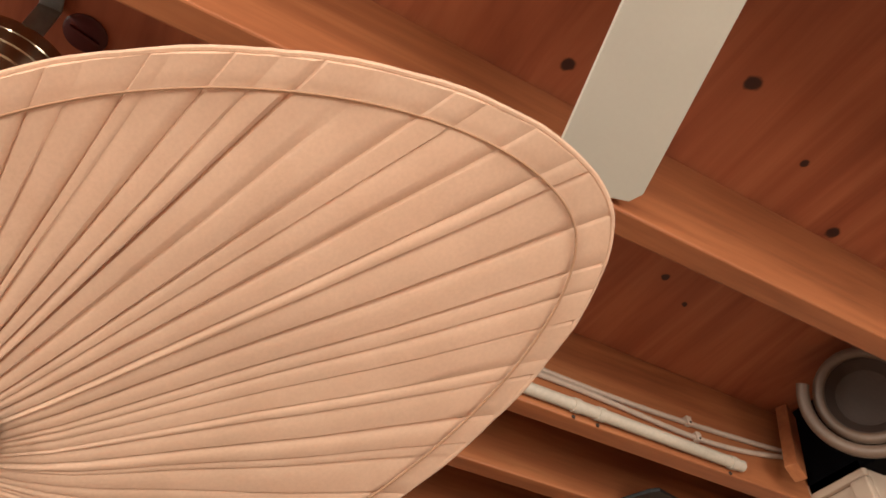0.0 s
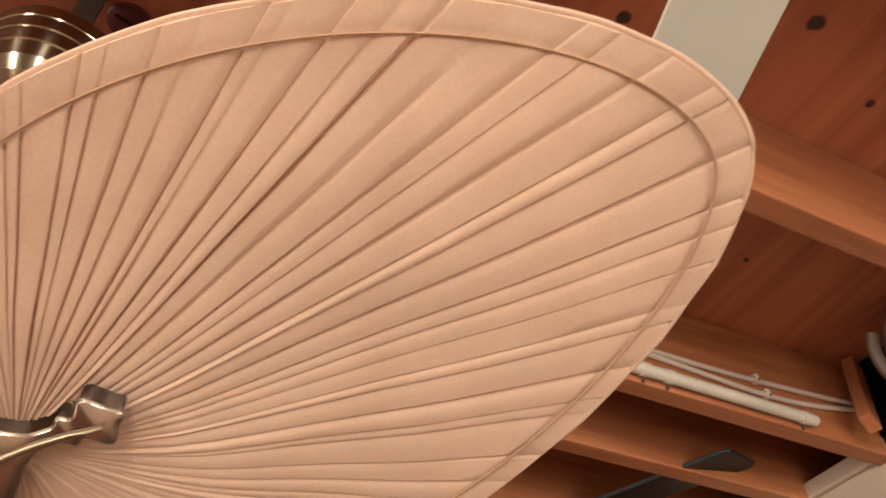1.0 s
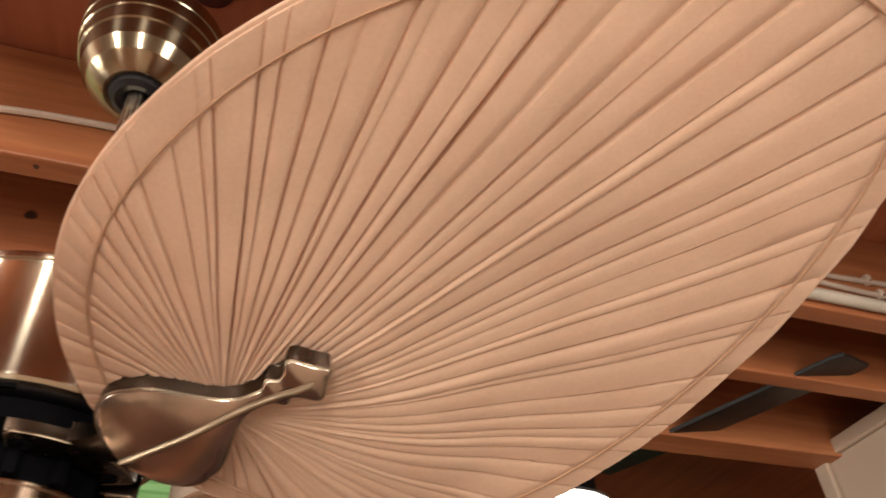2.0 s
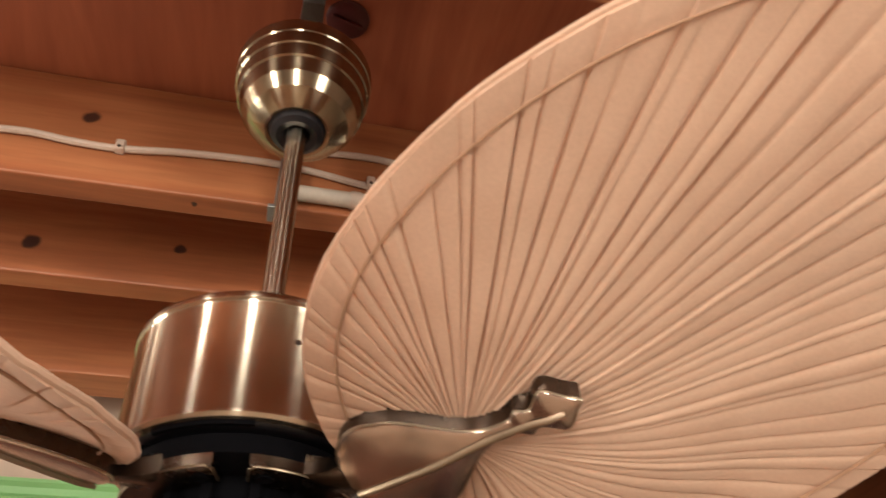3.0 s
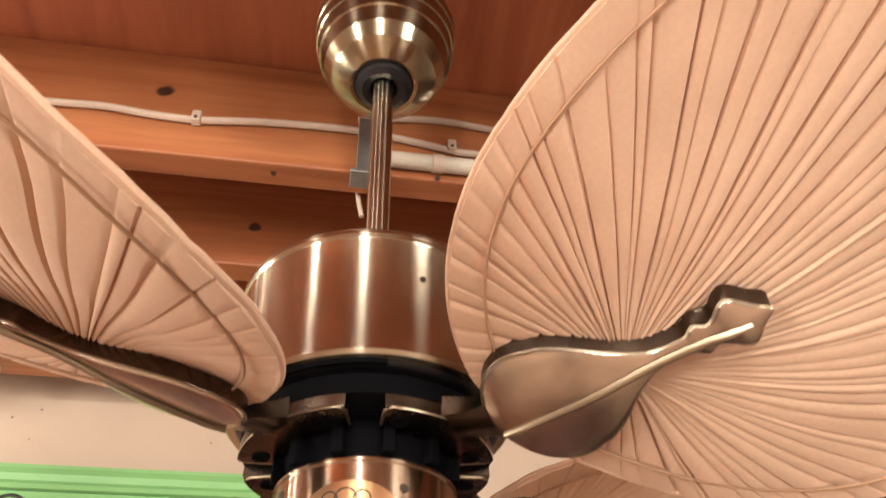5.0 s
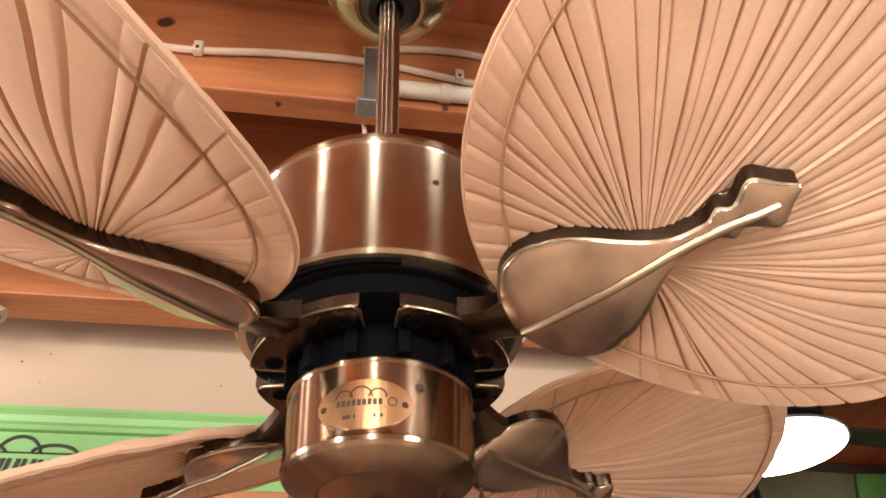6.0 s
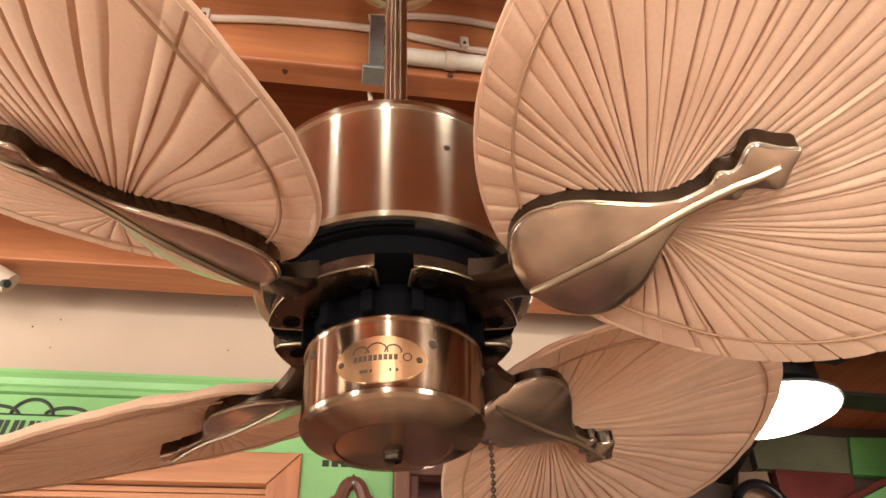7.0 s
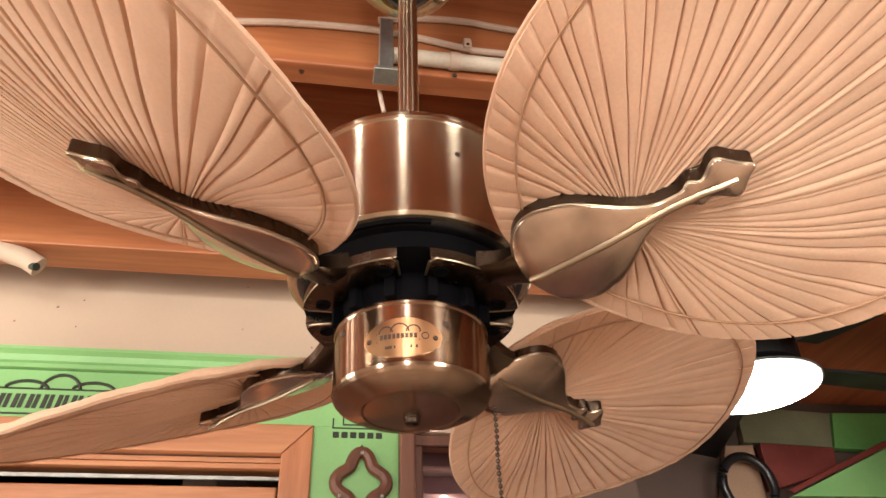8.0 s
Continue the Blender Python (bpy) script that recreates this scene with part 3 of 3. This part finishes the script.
# steel strap that carries the canopy
strap = thing("mounting_strap", "grey steel strap bent under the plywood above the canopy", "bracket")
part("drop", box(-0.016, 0.012, -0.022, -0.018, 0.543, CEIL - 0.003, 0.001), STEEL, strap)
part("flange", box(-0.016, 0.012, -0.11, -0.018, CEIL - 0.007, CEIL - 0.003, 0.001), STEEL, strap)
plug = thing("ceiling_plug", "round oxblood plug set into the plywood", "plug", "", (0.044, -0.003, CEIL))
part("disc", lathe([(0.0, -0.004), (0.0255, -0.004), (0.0285, -0.002), (0.029, 0.001)], 40), DISC, plug, "", True)
part("bar", move(box(-0.021, 0.021, -0.002, 0.002, -0.007, -0.0035, 0.001), pose(0, 0, 0, 0, 0, 15)), DISC, plug)

# faded ink stamp printed on the plywood
stamp = thing("ink_stamp", "faded brown ink stamp with plain bars on the plywood", "stamp", "", (0.165, -0.128, CEIL - 0.0008), 20)
for x0, x1, y0, y1 in ((-0.045, 0.045, 0.0185, 0.020), (-0.045, 0.045, -0.020, -0.0185), (-0.045, -0.0435, -0.0185, 0.0185), (0.0435, 0.045, -0.0185, 0.0185),
                       (-0.030, -0.016, -0.008, 0.008), (-0.008, 0.006, -0.008, 0.008), (0.014, 0.028, -0.008, 0.008)):
    part("bar", box(x0, x1, y0, y1, 0.0, 0.0005), DARKWOOD, stamp)

# ---- things on the joists ----
def wire(name, points, radius, material, label):
    cu = []
    for k in range(len(points) - 1):
        p0, p1, p2, p3 = (Vector(points[max(0, min(len(points) - 1, k + d))]) for d in (-1, 0, 1, 2))
        for j in range(8):
            t = j / 8
            cu.append(0.5 * (2 * p1 + (p2 - p0) * t + (2 * p0 - 5 * p1 + 4 * p2 - p3) * t * t + (3 * p1 - p0 - 3 * p2 + p3) * t ** 3))
    cu.append(Vector(points[-1]))
    return part(name, tube(cu, radius, 8), material, None, label, True)


JA = 0.163
CY = JA - 0.006
cable_a = tagged(wire("cable", [(-1.4, CY, 0.57), (-0.60, CY, 0.545), (-0.417, CY, 0.540), (-0.338, CY, 0.543), (-0.280, CY, 0.537), (-0.221, CY, 0.536), (-0.139, CY, 0.546), (-0.036, CY, 0.550), (0.026, CY, 0.544),
                                (0.102, CY, 0.531), (0.152, CY, 0.528), (0.5, CY, 0.532), (0.92, CY, 0.537), (1.21, CY, 0.526), (1.388, CY, 0.546), (1.55, CY, 0.585), (1.75, CY, 0.61)],
                      0.0050, WHITEWIRE, "white"), "white sheathed cable clipped along the joist", "cable", "joist cables")
cable_b = tagged(wire("cable", [(-0.02, CY, 0.572), (0.04, CY, 0.585), (0.104, CY, 0.589), (0.186, CY, 0.581), (0.5, CY, 0.562), (0.894, CY, 0.549), (1.046, CY, 0.548), (1.206, CY, 0.554), (1.443, CY, 0.572), (1.60, CY, 0.595), (1.75, CY, 0.62)],
                      0.0050, WHITEWIRE, "white"), "white sheathed cable clipped along the joist", "cable", "joist cables")


def cable_clip(x, z):
    ob = thing("cable_clip", "small white nailed cable clip on the joist", "cable clip", "cable clips", (x, JA, z))
    part("saddle", box(-0.006, 0.006, -0.014, -0.001, -0.009, 0.009, 0.002), WHITEWIRE, ob)
    part("nail", move(lathe([(0.0, 0.002), (0.002, 0.0015), (0.0025, 0.0)], 10), pose(0, -0.014, -0.005, 90, 0, 0)), ENGRAVE, ob)


for x, z in ((-0.223, 0.538), (0.104, 0.536), (1.200, 0.556), (1.215, 0.527), (-0.75, 0.549), (0.62, 0.558)):
    cable_clip(x, z)
pipe = thing("conduit", "cream plastic conduit strapped to the joist", "conduit")
part("tube", move(tube([(0.0, 0, 0), (1.31, 0, 0)], 0.0108, 16), pose(0.0, JA - 0.0125, 0.494)), CONDUIT, pipe, "", True)
for x in (0.084, 0.985, 0.935, 1.285, 0.55):
    st = part("pipe_strap", move(tube([(-0.007, 0, 0), (0.007, 0, 0)], 0.0124, 16), pose(x, JA - 0.0125, 0.494)), CONDUIT if x > 0.3 else WHITEWIRE, pipe, "", True)
    part("strap_screw", move(lathe([(0.0, 0.003), (0.003, 0.002), (0.0038, 0.0)], 10), pose(x + 0.001, JA - 0.001, 0.479, 90, 0, 0)), ENGRAVE, st)
jh = thing("junction_bracket", "small grey steel angle bracket on the joist", "bracket")
part("leg", box(-0.019, -0.001, JA - 0.024, JA - 0.002, 0.452, 0.555, 0.001), STEEL, jh)
part("tab", box(-0.026, 0.006, JA - 0.030, JA - 0.002, 0.446, 0.452, 0.001), STEEL, jh)
wire_c = tagged(wire("cable", [(-0.014, 0.210, 0.60), (-0.018, 0.210, 0.54), (-0.012, 0.210, 0.48), (-0.006, 0.210, 0.446)], 0.003, WHITEWIRE, "white"), "short loose pale wire end behind the joist", "cable")

# ---- the far wall ----
DX0, DX1, DZ = -0.90, -0.126, 0.168


LOWER_TOP = 0.0


# Added dark wall, mostly out of view; dims reflections in the brass.
def lower_wall():
    bm = box(-3.2, DX0, WY, WY + 0.1, FLOOR, LOWER_TOP)
    box(DX1, 0.105, WY, WY + 0.1, FLOOR, LOWER_TOP, 0, bm)
    box(0.331, 0.518, WY, WY + 0.1, FLOOR, 0.219, 0, bm)
    return bm


def north_wall():
    bm = box(-3.2, DX0, WY, WY + 0.1, LOWER_TOP, DZ)
    box(DX1, 0.105, WY, WY + 0.1, LOWER_TOP, DZ, 0, bm)
    box(-3.2, 0.105, WY, WY + 0.1, DZ, 0.219, 0, bm)
    box(-3.2, 0.518, WY, WY + 0.1, 0.219, CEIL - 0.004, 0, bm)
    return bm


structure("wall_north_lower", lower_wall(), DARKROOM, "dark lower wall added to dim the reflections in the brass")
structure("wall_north", north_wall(), CREAM, "cream painted upper wall with fly specks")
speck_bm = bmesh.new()
speck_rng = random.Random(4)
for _ in range(26):
    x, z, r = speck_rng.uniform(-1.1, 0.05), speck_rng.uniform(0.36, 0.60), speck_rng.uniform(0.0006, 0.0015)
    box(x - r, x + r * speck_rng.uniform(0.8, 2.2), WY - 0.0008, WY - 0.0002, z - r, z + r, 0, speck_bm)
tagged(part("wall_specks", speck_bm, DARKWOOD), "tiny dark specks on the cream wall", "specks", kind="stuff")
tagged(part("fascia", box(-3.2, 0.105, WY - 0.012, WY - 0.001, 0.219, 0.307), GREEN), "bright green painted fascia board over the door", "fascia", kind="structure")
tagged(part("fascia_moulding", move(prism([(0, 0), (-0.020, 0.002), (-0.024, 0.008), (-0.018, 0.016), (-0.022, 0.026), (-0.030, 0.032), (-0.030, 0.038), (0, 0.040)], 0, 3.305, 0.0), Matrix(((0, 0, 1, -3.2), (1, 0, 0, WY), (0, 1, 0, 0.307), (0, 0, 0, 1)))), GREEN), "green moulding along the fascia top", "moulding", kind="structure")
tagged(part("fascia_stile", box(-0.0735, 0.077, WY - 0.0125, WY - 0.001, LOWER_TOP, 0.2185), GREEN), "bright green painted board between door and window", "fascia", kind="structure")
tagged(part("trim", box(0.0775, 0.105, WY - 0.03, WY - 0.001, FLOOR, 0.2185, 0.003), DARKWOOD), "dark brown window trim", "trim", kind="structure")

door = thing("door_1", "closed reddish wooden door in a mitred wooden casing", "door")
door["kind"] = "structure"
part("casing_head", move(prism([(DX0 - 0.052, 0.218), (DX0, 0.165), (DX1, 0.165), (DX1 + 0.052, 0.218)], 0, 0.020, 0.003), Matrix(((1, 0, 0, 0), (0, 0, -1, WY - 0.001), (0, 1, 0, 0), (0, 0, 0, 1)))), CASING, door)
for s, xa, xb in ((1, DX1, DX1 + 0.052), (-1, DX0, DX0 - 0.052)):
    part("casing_side", move(prism([(xa, 0.164), (xa, FLOOR), (xb, FLOOR), (xb, 0.217)], 0, 0.020, 0.003), Matrix(((1, 0, 0, 0), (0, 0, -1, WY - 0.001), (0, 1, 0, 0), (0, 0, 0, 1)))), DOORWOOD, door)
part("jamb", box(DX0, DX1, WY + 0.002, WY + 0.09, 0.156, 0.1645), CASING, door)
part("stop", box(DX0, DX1, WY + 0.004, WY + 0.02, 0.146, 0.1555, 0.002), CASING, door)
part("track", box(DX0, DX1, WY + 0.022, WY + 0.026, 0.132, 0.138), STEEL, door, "pale metal track")
# Panel coloured dark to subdue its reflection in the holder plates.
part("panel", box(DX0 + 0.003, DX1 - 0.003, WY + 0.035, WY + 0.07, FLOOR + 0.01, 0.124, 0.003), DARKWOOD, door)
part("rail", box(DX0 + 0.005, DX1 - 0.005, WY + 0.026, WY + 0.0345, 0.066, 0.122, 0.003), CASING, door)

# painted sign: outlined plate, arches, plain bars for the lettering
sign = thing("painted_sign", "black painted outline sign with arches and bars on the green fascia", "sign")
SY = WY - 0.0125


def flat(shapes, y=SY, depth=0.0008):
    bm = bmesh.new()
    for sh in shapes:
        lo = [bm.verts.new((x, y, z)) for x, z in sh]
        hi = [bm.verts.new((x, y - depth, z)) for x, z in sh]
        bm.faces.new(lo[::-1]), bm.faces.new(hi)
        for k in range(len(sh)):
            bm.faces.new((lo[k], lo[(k + 1) % len(sh)], hi[(k + 1) % len(sh)], hi[k]))
    return bm


def stroke(points, w):
    out = []
    for (x0, z0), (x1, z1) in zip(points, points[1:]):
        d = math.hypot(x1 - x0, z1 - z0) or 1
        nx, nz = -(z1 - z0) / d * w / 2, (x1 - x0) / d * w / 2
        ex, ez = (x1 - x0) / d * w * 0.3, (z1 - z0) / d * w * 0.3
        out.append([(x0 + nx - ex, z0 + nz - ez), (x0 - nx - ex, z0 - nz - ez), (x1 - nx + ex, z1 - nz + ez), (x1 + nx + ex, z1 + nz + ez)])
    return out


S0, S1, SZ0, SZ1 = -0.640, -0.386, 0.2265, 0.272
frame_pts = [(S0 + 0.008, SZ0), (S1 - 0.008, SZ0), (S1, SZ0 + 0.008), (S1, SZ1 - 0.008), (S1 - 0.008, SZ1), (S0 + 0.008, SZ1), (S0, SZ1 - 0.008), (S0, SZ0 + 0.008), (S0 + 0.008, SZ0)]
part("outline", flat(stroke(frame_pts, 0.003)), INK, sign)
for cx, rx, rz in ((-0.565, 0.035, 0.014), (-0.510, 0.032, 0.027), (-0.456, 0.035, 0.014)):
    part("arch", tube([(cx + rx * math.cos(math.pi * k / 12), SY - 0.0004, SZ1 + rz * abs(math.sin(math.pi * k / 12)) ** 1.2) for k in range(13)], 0.003, 6), INK, sign)

letters = []
for k in range(10):
    x = S0 + 0.011 + 0.0232 * k
    letters.append([(x, SZ0 + 0.010), (x + 0.0075, SZ0 + 0.010), (x + 0.0115, SZ1 - 0.010), (x + 0.004, SZ1 - 0.010)])
    letters.append([(x + 0.0105, SZ0 + 0.010), (x + 0.0175, SZ0 + 0.010), (x + 0.0205, SZ1 - 0.010), (x + 0.0140, SZ1 - 0.010)])
for sh in letters:
    part("bar", flat([sh]), INK, sign)
sign_b = thing("painted_sign", "small black painted outline sign with plain bars on the green board", "sign")
part("outline", flat(stroke([(-0.040, 0.234), (-0.040, 0.2165), (0.051, 0.2165), (0.051, 0.234)], 0.0025) + stroke([(-0.022, 0.238), (-0.022, 0.223), (0.012, 0.223), (0.012, 0.238)], 0.0025)), INK, sign_b)
for k in range(6):
    part("bar", flat([[(-0.040 + 0.0153 * k, 0.1985), (-0.029 + 0.0153 * k, 0.1985), (-0.029 + 0.0153 * k, 0.2095), (-0.040 + 0.0153 * k, 0.2095)]]), INK, sign_b)

# carved quatrefoil hanging on the green board
orn = thing("carved_ornament", "small carved brown trefoil ornament on the green board", "ornament", "", (0.012, WY - 0.013, 0.117))
part("body", move(tube([(0.036 * (1 + 0.22 * math.cos(4 * a)) * math.sin(a), 0, 0.046 * (1 + 0.18 * math.cos(4 * a)) * math.cos(a)) for a in (2 * math.pi * k / 48 for k in range(48))], 0.0110, 8, True, None, Vector((0, 1, 0))), pose(0, -0.006, 0)), DARKWOOD, orn, "", True)
part("tip", move(lathe([(0.0, 0.016), (0.005, 0.006), (0.0105, 0.0), (0.0, -0.006)], 14), pose(0, -0.006, 0.053)), DARKWOOD, orn, "", True)
for a in (0, 120, 240):
    part("boss", move(lathe([(0.0, 0.004), (0.0025, 0.003), (0.0035, 0.0)], 10), pose(0.041 * math.sin(radians(a)), -0.0145, 0.05 * math.cos(radians(a)), 90, 0, 0)), STEEL, orn, "", True)

PURPLE = plain("dim_mauve", (0.20, 0.13, 0.14), 0.7, 0, 0.1)
TANSLAT = plain("mauve_slat", (0.36, 0.26, 0.25), 0.6, 0, 0.1)
# glazed panel beside the trim
win = thing("window_1", "dim glazed panel with a brown frame", "window")
win["kind"] = "structure"
part("sash", box(0.106, 0.330, WY + 0.01, WY + 0.05, 0.198, 0.2185, 0.003), DARKWOOD, win)
part("stile", box(0.106, 0.124, WY + 0.012, WY + 0.05, FLOOR, 0.1975, 0.003), DARKWOOD, win)
for k in range(5):
    part("slat", box(0.125, 0.329, WY + 0.045, WY + 0.085, 0.165 - 0.05 * k, 0.171 - 0.05 * k, 0.001), TANSLAT, win)
part("backing", box(0.106, 0.330, WY + 0.09, WY + 0.099, FLOOR, 0.2185), PURPLE, win)
# Glowing shape put in for a lamp's reflection in the pane.
pane_glint = lathe([(0.0, -0.018), (0.010, -0.015), (0.014, -0.004), (0.010, 0.010), (0.006, 0.020), (0.0, 0.021)], 16)
part("pane_glint", move(pane_glint, pose(0.165, WY + 0.038, 0.094)), LAMPGLOW, win, "glowing shape put in for a lamp reflected in the pane", True)
GL, gnt, gb = nodes_of("window_glass", 0.06)
gb.inputs["Base Color"].default_value = (0.9, 0.8, 0.8, 1)
gb.inputs["Transmission Weight"].default_value = 1.0
gb.inputs["IOR"].default_value = 1.1
gb.inputs["Specular IOR Level"].default_value = 0.8
part("pane", box(0.1245, 0.329, WY + 0.016, WY + 0.019, FLOOR, 0.1975), GL, win)

# cream hook-shaped pipe end under the joist
hook = thing("pipe_end", "cream plastic pipe end under the joist", "pipe", "", (-0.582, 0.650, 0.462))
part("elbow", move(tube([(-0.35, -0.05, 0.06), (-0.15, -0.02, 0.03), (-0.04, -0.005, 0.012), (0.0, 0, 0.0), (0.022, 0.004, -0.012)], 0.018, 20), pose(0, 0, -0.004)), CREAM, hook, "", True)
# Solid black stub; the opening's darkness is put into its colour.
part("mouth", move(tube([(0.012, -0.004, -0.020), (0.024, -0.012, -0.026)], 0.007, 12), pose(0, 0, 0)), INK, hook)

# ---- the other fans of the shop ----
dark = thing("ceiling_fan", "black ceiling fan with a lit white glass bowl", "ceiling fan", "", (0.962, 1.005, -0.030))
for k in range(5):
    out = [(0.16, -0.045), (0.28, -0.055), (0.755, -0.068), (0.770, -0.058), (0.774, 0.056), (0.760, 0.068), (0.28, 0.055), (0.16, 0.045)]
    part("blade", move(prism(out, 0.520, 0.528, 0.002), pose(0, 0, 0, 0, 0, -66 + 72 * k) @ Matrix.Translation((0, 0, 0.52)) @ pose(0, 0, 0, 10) @ Matrix.Translation((0, 0, -0.52))), BLACKBLADE, dark, "matt black blade")
part("housing", lathe([(0.0, 0.70), (0.06, 0.70), (0.09, 0.60), (0.12, 0.57), (0.12, 0.51), (0.09, 0.497), (0.0, 0.497)], 48), BLACKBLADE, dark, "", True)
part("rod", lathe([(0.0, CEIL + 0.03), (0.012, CEIL + 0.03), (0.012, 0.68), (0.0, 0.68)], 16), BLACKBLADE, dark)
part("fitter", lathe([(0.0, 0.498), (0.11, 0.495), (0.154, 0.480), (0.156, 0.473), (0.0, 0.473)], 64), STEEL, dark, "silver fitter ring", True)
part("bowl", lathe([(0.150, 0.474), (0.150, 0.470), (0.132, 0.462), (0.09, 0.455), (0.045, 0.452), (0.0, 0.451)], 64), LAMPGLOW, dark, "lit white glass bowl", True)

pale = thing("ceiling_fan", "white ceiling fan with flat lacquered blades", "ceiling fan", "", (0.409, -1.145, -0.07))
for k in range(4):
    out = [(0.15, -0.045), (0.20, -0.053), (0.93, -0.0625), (0.945, -0.050), (0.945, 0.050), (0.93, 0.0625), (0.20, 0.053), (0.15, 0.055)]
    part("blade", move(prism(out, 0.55, 0.558, 0.0015), pose(0, 0, 0, 0, 0, 74 + 90 * k)), WHITE, pale, "flat white lacquered blade")
part("housing", lathe([(0.0, 0.70), (0.05, 0.70), (0.08, 0.64), (0.14, 0.61), (0.14, 0.54), (0.10, 0.51), (0.0, 0.50)], 48), WHITE, pale, "", True)
part("rod", lathe([(0.0, CEIL + 0.07), (0.012, CEIL + 0.07), (0.012, 0.69), (0.0, 0.69)], 16), WHITE, pale)

# ---- beyond the joists to the east ----
cab = thing("cabinet", "cream painted cabinet with a raised frame under the ceiling", "cabinet")
part("carcass", box(1.516, 2.1, 0.042, 0.70, 0.0, 0.517, 0.004), CREAM, cab)
part("frame_rail", box(1.50, 1.515, 0.042, 0.70, 0.483, 0.517, 0.004), CREAM, cab)
part("frame_stile", box(1.50, 1.515, 0.042, 0.080, 0.0, 0.4825, 0.004), CREAM, cab)
part("frame_stile", box(1.50, 1.515, 0.662, 0.70, 0.0, 0.4825, 0.004), CREAM, cab)
# Dim tone: the unlit corner is put into the lamp ring's colour.
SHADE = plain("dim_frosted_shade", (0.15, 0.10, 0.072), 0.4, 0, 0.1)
ring = thing("light_ring", "dim beige round lamp shade with a dark centre", "lamp", "", (1.42, -0.062, 0.563))
FACE = Vector((-0.80, -0.45, -0.40)).to_track_quat("Z", "Y").to_matrix().to_4x4()
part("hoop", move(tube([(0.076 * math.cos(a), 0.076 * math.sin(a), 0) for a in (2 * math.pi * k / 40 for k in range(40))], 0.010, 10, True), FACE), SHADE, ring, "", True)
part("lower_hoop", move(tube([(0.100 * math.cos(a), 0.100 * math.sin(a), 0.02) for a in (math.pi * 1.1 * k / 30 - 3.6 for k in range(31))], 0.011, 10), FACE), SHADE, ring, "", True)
# Dish colour stands for the darkness inside the ring.
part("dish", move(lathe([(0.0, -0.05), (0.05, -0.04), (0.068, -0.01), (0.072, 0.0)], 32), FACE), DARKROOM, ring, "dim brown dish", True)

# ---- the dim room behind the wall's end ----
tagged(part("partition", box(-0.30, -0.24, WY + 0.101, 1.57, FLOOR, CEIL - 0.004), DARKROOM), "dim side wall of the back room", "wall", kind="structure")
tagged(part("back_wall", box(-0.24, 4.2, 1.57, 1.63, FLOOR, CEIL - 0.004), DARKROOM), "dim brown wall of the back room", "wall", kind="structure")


def board(name, corners, material, label, y=1.535, depth=0.03):
    m = Matrix(((1, 0, 0, 0), (0, 0, 1, y), (0, 1, 0, 0), (0, 0, 0, 1)))
    ob = tagged(part(name, move(prism(corners, 0, depth, 0.003), m), material), label, "board")
    return ob


DIMRED = plain("dim_red_paint", (0.14, 0.025, 0.02), 0.5, 0, 0.2)
OLIVE = plain("olive_grey_board", (0.16, 0.17, 0.10), 0.6, 0, 0.15)
TAN = plain("tan_board", (0.34, 0.22, 0.15), 0.6, 0, 0.1)
board("display_board", [(1.531, 0.509), (1.796, 0.501), (1.772, 0.632), (1.563, 0.627)], GREENDARK, "green painted display board on the dim wall")
board("display_board", [(1.230, 0.521), (1.527, 0.513), (1.558, 0.627), (1.235, 0.639)], OLIVE, "olive grey display board on the dim wall", 1.539)
board("display_board", [(1.300, 0.339), (1.941, 0.341), (1.932, 0.524), (1.660, 0.491)], GREEN, "bright green display board leaning on the dim wall", 1.48)
board("red_rail", [(1.300, 0.344), (1.660, 0.496), (1.932, 0.528), (1.931, 0.540), (1.650, 0.508), (1.286, 0.353)], DIMRED, "thin red rail along the green board", 1.465, 0.012)
board("display_board", [(1.263, 0.366), (1.498, 0.431), (1.513, 0.502), (1.267, 0.512)], DIMRED, "dark red display board on the dim wall", 1.515)
board("display_board", [(1.099, 0.320), (1.246, 0.320), (1.248, 0.508), (1.157, 0.503)], TAN, "tan display board on the dim wall", 1.525)
hoop = thing("wall_hoop", "dark metal hoop hanging on the dim wall", "hoop", "", (1.171, 1.48, 0.366))
part("hoop", tube([(0.078 * math.cos(a), 0, 0.086 * math.sin(a)) for a in (2 * math.pi * k / 36 for k in range(36))], 0.014, 10, True), BLACK, hoop, "", True)

# Black panel put in for the dark gap beyond the lamp ring.
tagged(part("gap_panel", box(1.50, 1.56, -0.196, 0.160, JOIST + 0.02, CEIL - 0.006), MATTBLACK), "black panel put in for the dark gap at the joist bay's end", "board", kind="structure")
strut = tagged(part("strut", move(box(-0.02, 0.02, -0.012, 0.012, -0.095, 0.095, 0.002), pose(1.44, 0.125, 0.575, 0, 25, 20)), FIR), "short fir brace under the plywood", "brace")
